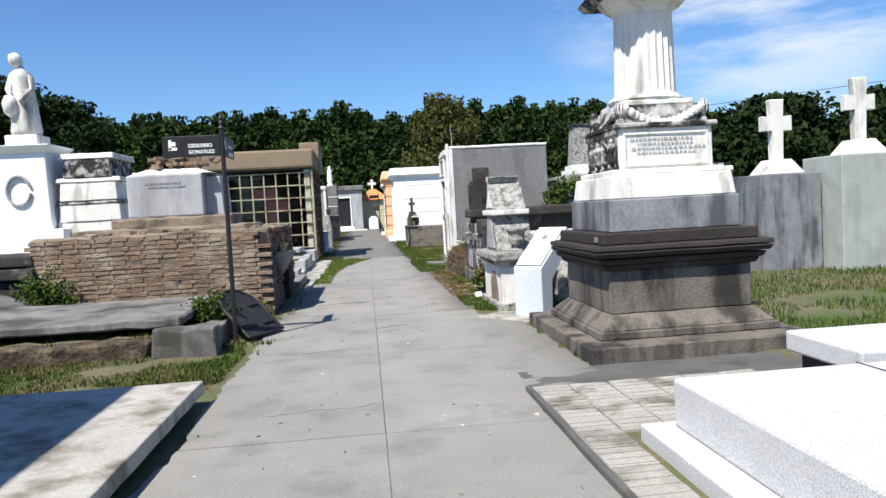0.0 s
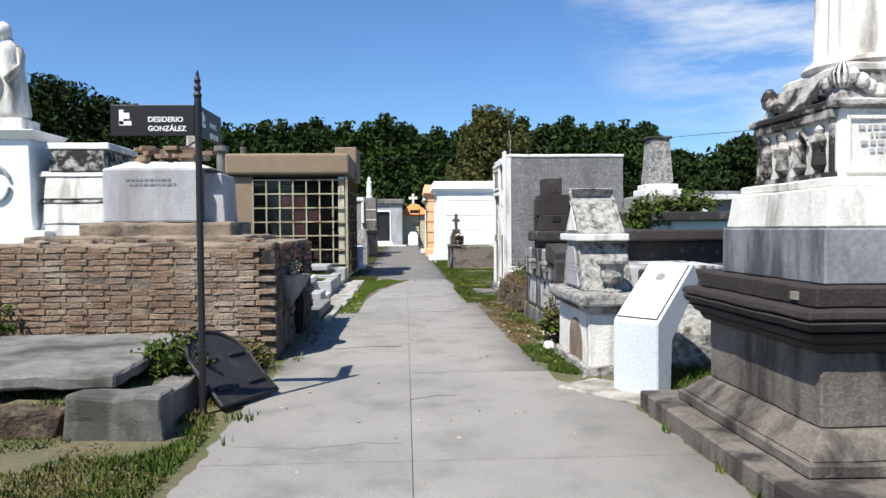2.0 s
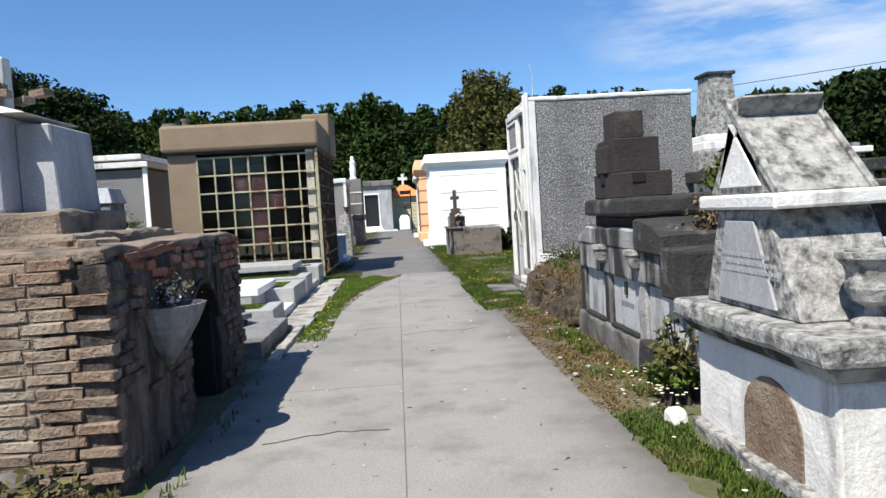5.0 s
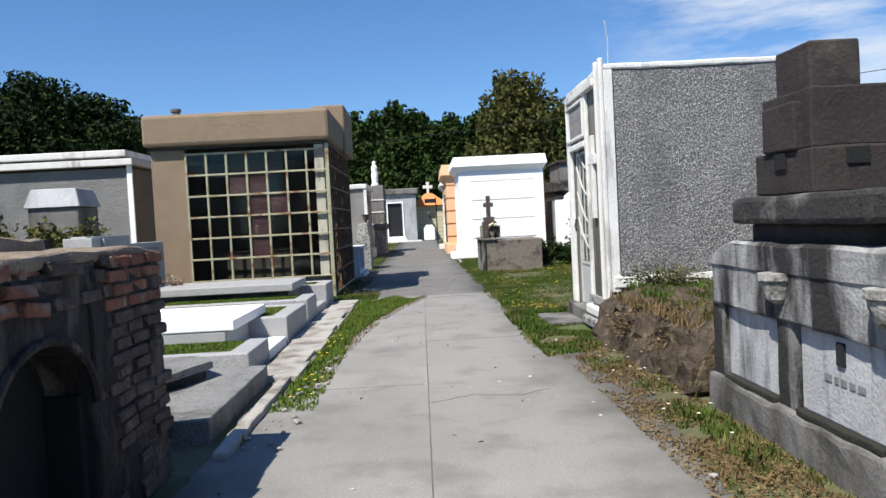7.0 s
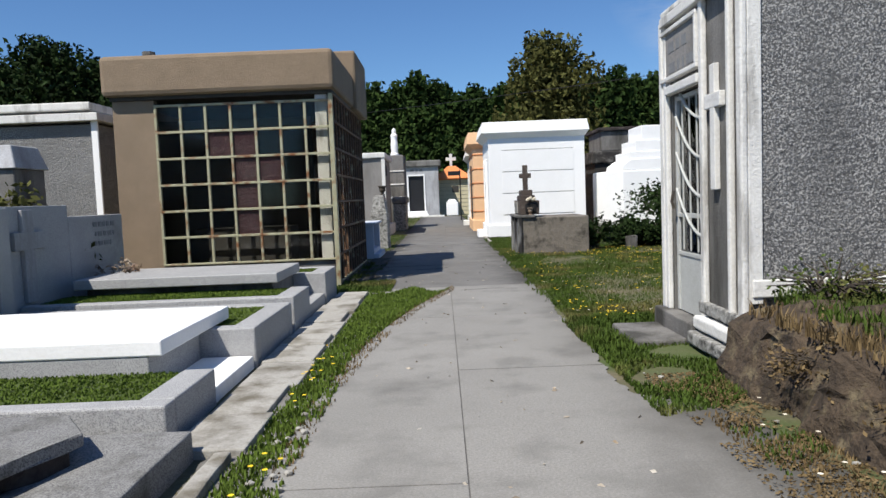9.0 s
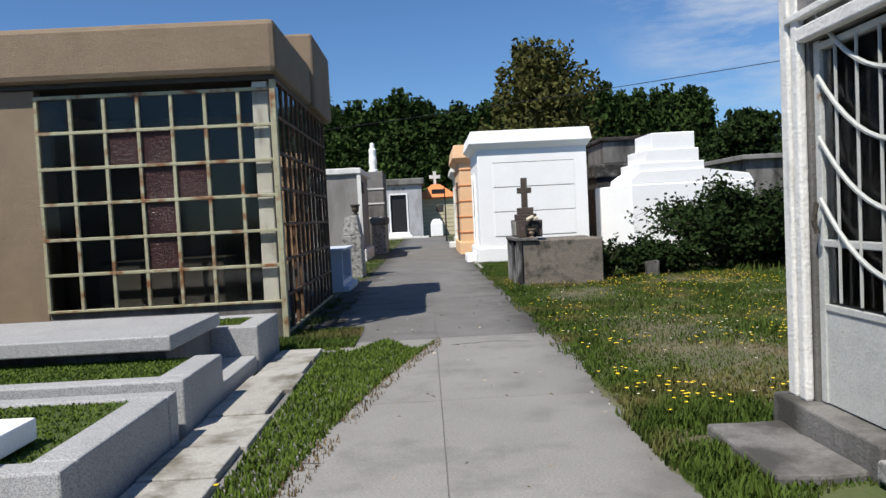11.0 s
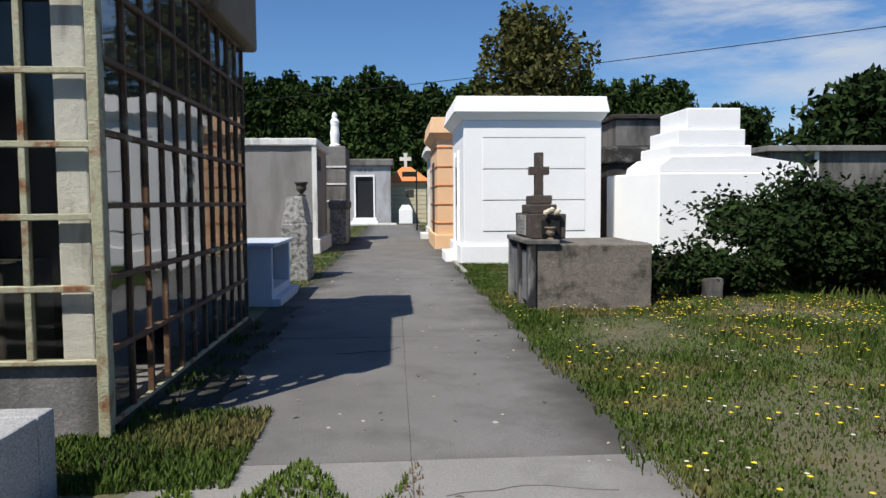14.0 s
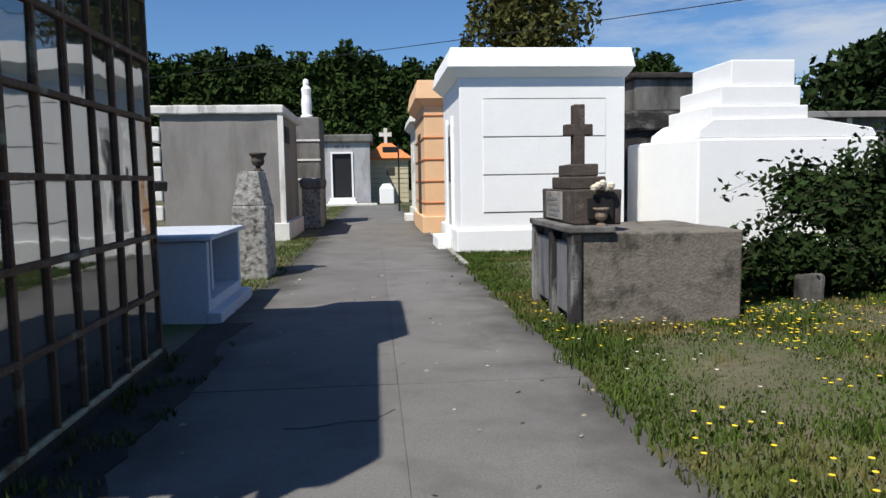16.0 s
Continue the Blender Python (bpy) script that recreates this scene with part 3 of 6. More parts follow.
WEST = Matrix.Rotation(radians(-90), 4, 'Z') @ Matrix.Rotation(radians(90), 4, 'X')  # faces -x


def column_monument(cx, cy):
    t = thing("column_monument", "tall stone monument with dark stepped base and fluted white marble column", "monument", (cx, cy, 0))

    def layer(name, hx, z0, z1, material, top=None, wear=0.006, hy=None, label=""):
        top = hx if top is None else top
        hy = hx if hy is None else hy
        ty = hy - (hx - top)
        return part(name, frustum(cx - hx, cx + hx, cy - hy, cy + hy, z0, cx - top, cx + top, cy - ty, cy + ty, z1, wear=wear), material, t, label)
    layer("plinth", 1.12, -0.05, 0.14, "brown", hy=1.27)
    layer("base_step", 0.92, 0.14, 0.22, "brown", hy=0.95)
    layer("base_slope", 0.90, 0.22, 0.36, "brown", 0.76, hy=0.92)
    layer("dado", 0.74, 0.36, 0.80, "brown", hy=0.75)
    for i, (hx, z) in enumerate(((0.78, .80), (0.83, .86), (0.88, .93))):
        layer("moulding", hx, z, z + 0.055, "darkstep", hx + 0.03, 0.004)
    layer("cornice", 0.91, 0.995, 1.05, "darkstep", 0.90)
    layer("dark_course", 0.80, 1.05, 1.17, "darkstep")
    layer("grey_course", 0.68, 1.17, 1.50, "bluegrey", wear=0.003, label="veined grey marble course")
    layer("white_step", 0.66, 1.50, 1.74, "marble", 0.63, label="white marble step")
    layer("die_foot", 0.585, 1.74, 1.80, "marble")
    die = layer("die", 0.50, 1.80, 2.22, "marble", label="white marble block with inscription panel")
    fr = bmesh.new()
    for a in (-1, 1):
        box(cx - .44, cx + .44, cy - .515, cy - .495, 2.0 + a * .16 - .012, 2.0 + a * .16 + .012, .004, fr)
        box(cx + a * .44 - .012, cx + a * .44 + .012, cy - .515, cy - .495, 1.829, 2.171, .004, fr)
    part("panel_frame", fr, "marble", die)
    bars(die, Matrix.Translation((cx, cy - .506, 2.1)) @ FRONT, .78, 4, "greymarble", .022)
    rr = random.Random(3)
    wx = cx - .50
    rim = bmesh.new()
    box(wx - .035, wx + .01, cy - .49, cy + .49, 2.16, 2.215, .008, rim)
    box(wx - .025, wx + .01, cy - .49, cy + .49, 1.805, 1.84, .008, rim)
    for a in (-.47, .43):
        box(wx - .02, wx + .01, cy + a, cy + a + .04, 1.84, 2.16, .006, rim)
    part("relief_frame", rim, "sootmarble", die)
    carv = bmesh.new()
    for k in range(4):
        yc = cy - .33 + .22 * k
        lathe([(.02, 0), (.055, .05), (.045, .14), (.06, .19), (.03, .24), (.038, .27), (.01, .30)], wx - .01, yc, 1.84, 9, carv)
        for _ in range(3):
            a, z = rr.uniform(-1, 1), rr.uniform(1.9, 2.1)
            tube([(wx - .02, yc, z), (wx - .045, yc + a * .06, z + .05), (wx - .03, yc + a * .11, z - .01)], .02, carv, 6, .01)
    part("carved_relief", carv, "sootmarble", die, "soot-blackened carved relief")
    layer("frieze_foot", 0.545, 2.22, 2.27, "sootmarble")
    layer("frieze", 0.48, 2.27, 2.46, "sootmarble", 0.42)
    for side in range(4):
        gm = bmesh.new()
        pts = [(-.40 + .80 * i / 14, -.47, 2.42 - .15 * math.sin(math.pi * i / 14)) for i in range(15)]
        for k, p in enumerate(pts):
            lathe([(.01, 0), (.035 + .015 * math.sin(k * math.pi / 14), .02), (.045, .05), (.03, .08), (.005, .095)], p[0], p[1] + rr.uniform(-.01, .01), p[2] - .05, 8, gm)
        for a in (-.44, .44):
            lathe([(.02, 0), (.05, .03), (.06, .09), (.045, .13), (.02, .16)], a, -.44, 2.34, 10, gm)
        gm.transform(Matrix.Translation((cx, cy, 0)) @ Matrix.Rotation(radians(90 * side), 4, 'Z'))
        part("garland", gm, "marble" if side == 0 else "sootmarble", t, "carved marble garland")
    layer("column_plinth", 0.38, 2.46, 2.52, "marble")
    part("column_base", lathe([(.38, 0), (.40, .03), (.38, .06), (.34, .08), (.335, .1)], cx, cy, 2.52, 32), "marble", t)
    shaft = lathe([(.325, 0), (.315, .5), (.308, .86)], cx, cy, 2.62, 48, flutes=24)
    part("column_shaft", shaft, "marble", t, "fluted white marble shaft")
    part("capital", lathe([(.31, 0), (.33, .04), (.40, .08), (.47, .15), (.47, .17)], cx, cy, 3.46, 32), "marble", t)
    part("abacus", frustum(cx - .50, cx + .50, cy - .50, cy + .50, 3.63, cx - .56, cx + .56, cy - .56, cy + .56, 3.72, wear=.008), "sootmarble", t)
    ls = bmesh.new()
    for i in range(18):
        a = 2 * math.pi * i / 18
        lathe([(.02, 0), (.06, .03), (.07, .09), (.03, .14)], cx + .50 * math.cos(a), cy + .50 * math.sin(a), 3.71, 8, ls)
    part("leaf_crown", ls, "sootmarble", t)
    part("number_plate", box(cx - .815, cx - .799, cy - .62, cy - .54, 1.08, 1.13, .003), "flag", t, "small pale number plate")


column_monument(3.10, 7.72)


def sign_post(x, y):
    t = thing("street_sign", "black iron signpost with two name plates at the path corner", "sign", (x, y, 0))
    part("post", lathe([(.034, -.05), (.03, .1), (.027, 2.25), (.03, 2.26), (.03, 2.56), (.027, 2.6)], x, y, 0, 12), "iron", t)
    part("finial", lathe([(.03, 0), (.036, .02), (.02, .05), (.032, .08), (.02, .11), (.028, .14), (.016, .17), (.01, .21), (.0, .23)], x, y, 2.6, 12), "iron", t)
    p1 = part("name_plate", box(x - .70, x - .03, y - .012, y + .012, 2.29, 2.54, .004), "iron", t, "black plate with white lettering")
    p2 = part("name_plate", box(x - .012, x + .012, y + .03, y + .70, 2.29, 2.54, .004), "iron", t, "black plate with white lettering")
    for p, m in ((p1, Matrix.Translation((x - .40, y - .014, 2.39)) @ FRONT), (p2, Matrix.Translation((x + .014, y + .30, 2.39)) @ EAST)):
        lines = ("DESIDERIO", "GONZ\u00c1LEZ") if p is p1 else ("MANUEL", "")
        text(lines[0], .058, m @ Matrix.Translation((0, .012, 0)), "lettering", p)
        if lines[1]:
            text(lines[1], .058, m @ Matrix.Translation((0, -.062, 0)), "lettering", p)
        else:
            bars(p, m @ Matrix.Translation((.16, -.06, 0)), .30, 1, "lettering", .045)
        em = bmesh.new()
        mm = m @ Matrix.Translation((-.18, 0, 0))
        for dx, dy, w, h in ((0, 0, .10, .035), (-.03, .05, .035, .12), (.01, .06, .05, .05)):
            tmp = bmesh.new()
            bmesh.ops.create_cube(tmp, size=1, matrix=mm @ Matrix.Translation((dx, dy, 0)) @ Matrix.Diagonal((w, h, .003, 1)))
            merge(em, tmp)
        part("emblem", em, "lettering", p)
    part("bracket", tube([(x - .1, y, 2.28), (x - .14, y, 2.22), (x - .09, y, 2.2), (x - .03, y, 2.24)], .008), "iron", t)


sign_post(-1.67, 9.07)


def leaning_lid():
    """An arched iron door with straps, leaning among the weeds."""
    t = thing("iron_door", "black arched iron vault door lying tilted against weeds", "door", (-1.55, 10.0, 0))
    arch = [(-.36, 0), (.36, 0)] + [(.36 * math.cos(a), .42 + .36 * math.sin(a)) for a in np.linspace(0, math.pi, 15)]
    m = Matrix.Translation((-1.36, 9.40, 0.03)) @ Matrix.Rotation(radians(62), 4, 'Z') @ Matrix.Rotation(radians(44), 4, 'X')
    def put(b):
        b.transform(m)
        return b
    part("panel", put(prism(arch, "z", 0, .025, .004)), "oldiron", t)
    rim = [(p[0], p[1], .03) for p in arch] + [(-.36, 0, .03)]
    part("rim", put(tube(rim, .018)), "oldiron", t)
    for k, (a, b, c) in enumerate(((-.3, -.05, .14), (-.3, -.05, .46), (.1, .3, .14), (.1, .3, .46))):
        part("strap", put(box(a, b, c, c + .05, .025, .05, .006)), "oldiron", t)


leaning_lid()


def plaque_stele():
    t = thing("plaque_stele", "white painted stele with slanted white information panel", "sign", (2.15, 9.5, 0))
    def put(b):
        b.transform(Matrix.Translation((1.93, 9.62, 0)) @ Matrix.Rotation(radians(-52), 4, 'Z'))
        return b
    prof = [(0, 0), (.22, 0), (.22, .5), (.70, 1.0), (.60, 1.18), (0, .66)]
    part("body", put(prism(prof, "x", 0, .47, .012)), "bluewhite", t)
    part("foot", put(box(-.42, .50, -.30, .26, -.05, .02, .012, wear=.006)), "flag", t, "pale concrete footing")
    m = Matrix.Translation((1.93, 9.62, 0)) @ Matrix.Rotation(radians(-52), 4, 'Z') @ Matrix.Translation((.235, .30, .92)) @ Matrix.Rotation(math.atan2(.52, .60), 4, 'X')
    def on(b):
        b.transform(m)
        return b
    part("panel", on(box(-.205, .205, -.35, .35, .006, .018, .003)), "white", t, "white information panel")
    part("panel_edge", on(box(-.212, .212, -.357, .357, .002, .0055, 0)), "iron", t)
    part("medallion", on(lathe([(.05, .018), (.05, .022), (.045, .024)], 0, .17, 0, 20)), "ink", t, "oval grey portrait medallion")
    bars(t, m @ Matrix.Translation((0, .03, .019)), .34, 8, "greymarble", .016, "lettering")
    for a in (-.18, .18):
        for b in (-.31, .31):
            part("screw", on(lathe([(.012, .018), (.012, .025)], a, b, 0, 8)), "silver", t)


plaque_stele()


def white_chapel_tomb():
    t = thing("gabled_tomb", "weathered white tomb with lichened sloping slab and urn ledge", "tomb", (2.2, 11.3, 0))
    x0, x1, y0, y1 = 1.9, 2.55, 10.4, 11.84
    b = part("body", box(x0, x1, y0, y1, -.05, .62, .02, wear=.008), "whiteworn", t)
    arch = [(y0 + .55 + .28 * math.cos(a), .28 + .24 * math.sin(a)) for a in np.linspace(0, math.pi, 11)]
    arch = [(y0 + .83, .05)] + arch + [(y0 + .27, .05)]
    part("niche", prism(arch, "x", x0 - .012, x0 + .02, 0), "brick", b, "bricked-up arched niche")
    part("plinth", box(x0 - .06, x1 + .05, y0 - .06, y1, -.05, .08, .02, wear=.015), "lichen", t)
    part("ledge_moulding", frustum(x0 - .02, x1 + .02, y0 - .02, y1 + .02, .62, x0 - .08, x1 + .08, y0 - .08, y1 + .08, .70), "stainstone", t)
    part("ledge", box(x0 - .12, x1 + .1, y0 - .12, y1 + .1, .70, .82, .03, wear=.008), "lichen", t, "lichened stone ledge")
    part("upper_block", prism([(y0 + .30, .82), (y1 - .1, .82), (y1 - .3, 1.36), (y0 + .58, 1.36)], 'x', x0 + .03, x1 - .08, .012, wear=.004), "lichen", t)
    for k in (x0 - .012, ):
        # grey marble here tones the tablet down for the west face's shade
        tab = part("tablet", prism([(y0 + .5, .86), (y1 - .3, .86), (y1 - .42, 1.30), (y0 + .7, 1.30)], "x", x0 + .01, x0 + .028, .004), "greymarble", t, "pale marble tablet on the slope")
        bars(tab, Matrix.Translation((x0 + .008, (y0 + y1) / 2 + .05, 1.12)) @ WEST, .6, 3, "greymarble", .02)
    part("gable_ledge", box(x0 - .02, x1 - .09, y0 + .42, y1 - .15, 1.36, 1.44, .015), "whiteworn", t)
    part("gable", prism([(y0 + .46, 1.44), (y1 - .2, 1.44), (y1 - .62, 1.96), (y0 + 1.0, 1.96)], 'x', x0 + .03, x1 - .15, .012, wear=.004), "lichen", t, "sloping lichened slab")
    for xx in (x0 + .012, x1 - .165):
        part("edge_band", prism([(y0 + .43, 1.44), (y0 + .50, 1.44), (y0 + 1.04, 1.97), (y0 + .97, 1.97)], "x", xx, xx + .035, .006), "lichen", t)
    part("end_tablet", prism([(y0 + .62, 1.48), (y1 - .35, 1.48), (y1 - .62, 1.82), (y0 + .95, 1.82)], "x", x0 + .015, x0 + .028, .004), "whiteworn", t, "white triangular end tablet")
    u = thing("stone_urn", "small weathered stone urn standing on the tomb ledge", "urn", (2.19, 10.56, .82))
    part("vessel", urn(2.19, 10.56, .82, .34), "lichen", u)


white_chapel_tomb()


def dark_tomb():
    t = thing("rain_stained_tomb", "pale tomb blackened by rain with slab-fronted niches", "tomb", (2.8, 14, 0))
    x0, y0, y1 = 2.10, 12.35, 15.5
    part("body", box(x0 + .06, 4.2, y0, y1, -.05, 1.0, .02, wear=.012), "wash", t)
    part("plinth", box(x0 - .05, x0 + .1, y0, 13.45, -.05, .27, .03, wear=.02), "darkstone", t)
    part("plinth", box(x0 - .04, x0 + .1, 13.47, y1, -.05, .24, .03, wear=.02), "concrete", t)
    for yy in (12.3, 13.36, 14.36, 15.3):
        part("pilaster", box(x0, x0 + .1, yy, yy + .19, .2, .80, .02, wear=.012), "stainstone", t)
    for ya, yb in ((12.66, 13.34), (13.57, 14.33), (14.57, 15.28)):
        part("niche_slab", box(x0 + .03, x0 + .08, ya, yb, .27, .73, .01), "wash", t, "rain-streaked niche slab")
        part("niche_sill", box(x0 - .02, x0 + .08, ya, yb, .235, .275, .01, wear=.01), "mossshade", t)
    part("upper_wall", box(x0 - .02, x0 + .3, y0, y1 - .06, .74, 1.04, .02, wear=.014), "stainstone", t, "rain-blackened upper wall")
    for yy in (13.46, 14.46):
        part("corbel", lathe([(.02, 0), (.06, .03), (.085, .10), (.09, .13), (.105, .14), (.105, .18)], x0 - .03, yy, .84, 14), "lichen", t)
    part("parapet", prism([(13.42, 1.0), (y1 - .04, 1.0), (y1 - .04, 1.04), (y1 - .14, 1.07), (y1 - .25, 1.15), (y1 - .40, 1.19), (13.42, 1.19)], "x", x0 - .03, x0 + .24, .02, wear=.012), "stainstone", t)
    part("scroll_block", prism([(12.80, 1.0), (13.42, 1.0), (13.42, 1.28), (13.2, 1.28), (13.0, 1.2), (12.80, 1.17)], "x", x0 - .06, x0 + .42, .02, wear=.012), "darkstone", t)
    part("near_pier", box(x0 - .07, x0 + .46, 12.28, 12.80, .7, 1.07, .02, wear=.012), "darkstone", t)
    part("cap_slab", box(x0 - .06, 2.93, 13.55, 14.98, 1.30, 1.46, .03, wear=.01), "darkstone", t)
    part("cap_neck", box(x0 + .04, 2.9, 13.7, 14.9, 1.0, 1.30, .02, wear=.01), "darkstep", t)
    b = bmesh.new()
    box(2.10, 2.66, 14.10, 14.74, 1.46, 1.70, .012, b, .007)
    box(2.13, 2.57, 14.15, 14.69, 1.70, 2.02, .012, b, .007)
    box(2.08, 2.30, 14.24, 14.60, 1.70, 1.96, .012, b, .006)
    box(2.18, 2.46, 14.24, 14.62, 2.02, 2.28, .012, b, .007)
    part("cross_stump", b, "darkstep", t, "broken blackened stone cross base")
    # shallow black blocks, coloured like the shade inside small recesses
    part("recess", box(2.086, 2.12, 14.36, 14.48, 1.60, 1.69, .003), "soot", t)
    part("recess", box(2.28, 2.40, 14.085, 14.12, 1.60, 1.69, .003), "soot", t)
    part("keyhole", box(x0 + .015, x0 + .035, 13.9, 13.97, .58, .70, .006), "iron", t, "black iron keyhole plate")
    bars(t, Matrix.Translation((x0 + .026, 13.9, .50)) @ WEST, .4, 1, "ink", .035)


dark_tomb()


def black_slab_tomb():
    t = thing("black_slab_tomb", "broad soot-black stepped stone tomb", "tomb", (4.3, 13.4, 0))
    part("lower_step", box(3.0, 6.0, 12.0, 15.4, -.05, .50, .03, wear=.015), "darkstone", t)
    part("body", box(3.05, 5.8, 12.2, 15.2, .50, .96, .03, wear=.012), "darkstone", t)
    part("mid_course", box(3.0, 5.4, 13.7, 15.0, .96, 1.30, .03, wear=.012), "darkstone", t)
    part("top_slab", box(2.94, 5.3, 13.5, 15.1, 1.30, 1.47, .03, wear=.01), "darkstep", t)


black_slab_tomb()
o = thing("boulder_grave", "rough whitish stone grave mound behind the stele", "tomb", (3.1, 10.7, 0))
part("mound", box(2.75, 3.9, 10.2, 11.3, -.05, .62, .2, wear=.04), "lichen", o)


def pebble_mausoleum():
    t = thing("roughcast_mausoleum", "grey pebbledash mausoleum with white trim and iron door", "mausoleum", (3.6, 19.5, 0))
    x0, y0, y1, x1, z1 = 2.2, 18.6, 20.55, 4.75, 3.02
    part("wall_south", box(x0, x1, y0, y0 + .15, .0, z1, .01), "pebble", t)
    part("wall_north", box(x0, x1, y1 - .15, y1, .0, z1, .01), "pebble", t)
    part("wall_east", box(x1 - .15, x1, y0 + .152, y1 - .152, .0, z1, .01), "pebble", t)
    w = part("wall_west", box(x0, x0 + .15, y0 + .152, 19.45, .0, z1 - .002, .005), "concrete", t)
    part("wall_west", box(x0, x0 + .15, 20.3, y1 - .152, .0, z1 - .002, .005), "concrete", t)
    part("lintel", box(x0, x0 + .15, 19.452, 20.298, 2.25, z1 - .002, .005), "concrete", t)
    part("roof", box(x0 - .02, x1 + .02, y0 - .02, y1 + .02, z1, z1 + .07, .02, wear=.01), "whiteworn", t)
    part("base_band", box(x0 + .02, x1, y0 - .04, y0 - .003, .55, .68, .01), "whiteworn", t)
    for yy, ww in ((y0 - .03, .10), (y0 + .2, .06), (19.36, .08), (20.32, .08), (y1 - .12, .10)):
        part("pilaster", box(x0 - .055, x0 - .003, yy, yy + ww, .2, z1 + (.14 if yy < 18.9 else -.05), .015), "whiteworn", t, "white painted pilaster")
    part("corner_trim", box(x0 - .003, x0 + .10, y0 - .025, y0 - .003, .5, z1, .008), "whiteworn", t)
    part("top_trim", box(x0 - .08, x0 - .003, y0 + .27, y1 - .14, z1 - .12, z1 - .03, .01), "whiteworn", t)
    part("lintel_trim", box(x0 - .07, x0 - .003, 19.45, 20.31, 2.25, 2.33, .01), "whiteworn", t)
    plate = part("name_panel", box(x0 - .045, x0 - .003, 19.5, 20.4, 2.42, 2.82, .01), "render", t, "grey name panel in white frame")
    for a, b, c, d in ((19.46, 20.44, 2.38, 2.42), (19.46, 20.44, 2.82, 2.86), (19.46, 19.5, 2.42, 2.82), (20.4, 20.44, 2.42, 2.82)):
        part("panel_frame", box(x0 - .07, x0 - .002, a, b, c, d, .006), "whiteworn", plate)
    bars(plate, Matrix.Translation((x0 - .047, 19.95, 2.68)) @ WEST, .6, 2, "ink", .09)
    # cross on the narrow panel beside the door
    part("wall_cross", box(x0 - .05, x0 - .002, 19.1, 19.2, 1.35, 2.35, .008), "whiteworn", t, "white cross set on the wall")
    part("wall_cross", box(x0 - .052, x0 - .002, 18.98, 19.32, 2.0, 2.12, .008), "whiteworn", t, "white cross set on the wall")
    for k in range(3):
        part("step_course", box(x0 - .06 - .05 * (2 - k), x0 - .003, y0 - .05, 19.5, .04 + .13 * k, .04 + .13 * k + .11, .02, wear=.006), "whiteworn" if k == 1 else "lichen", t)
    part("threshold", box(x0 - .12, x0 + .14, 19.52, 20.6, -.05, .20, .015, wear=.006), "concrete", t)
    part("doorstep", box(1.62, x0 - .122, 19.6, 20.5, -.05, .05, .02, wear=.01), "concrete", t)
    d = part("door", box(x0 + .03, x0 + .07, 19.46, 20.29, .21, .78, .005), "silver", t, "pale painted iron door with curved bars")
    part("backing", box(x0 + .10, x0 + .11, 19.48, 20.27, .78, 2.0, 0), "white", d, "whitened glass backing")
    part("glazing", box(x0 + .045, x0 + .055, 19.48, 20.27, .78, 2.24, 0), "pane", d)
    fr = bmesh.new()
    for a, b in ((19.46, 19.52), (20.23, 20.29)):
        box(x0 + .02, x0 + .08, a, b, .21, 2.245, .005, fr)
    for a in (.74, 1.1, 2.19):
        box(x0 + .02, x0 + .08, 19.52, 20.23, a, a + .04, .005, fr)
    part("door_frame", fr, "silver", d)
    for k in range(4):
        z = .95 + k * .34
        part("curved_bar", tube([(x0 + .01, 20.23 - .71 * i / 8, z + .42 * (1 - i / 8) ** 2) for i in range(9)], .013), "silver", d)
    for k in range(3):
        part("bar", box(x0 + .01, x0 + .025, 19.68 + .19 * k, 19.69 + .19 * k, .8, 2.2, .002), "silver", d)
    part("handle", tube([(x0 - .03, 20.2, 1.35), (x0 - .05, 20.2, 1.25), (x0 - .03, 20.2, 1.18)], .014), "bark", d)


pebble_mausoleum()


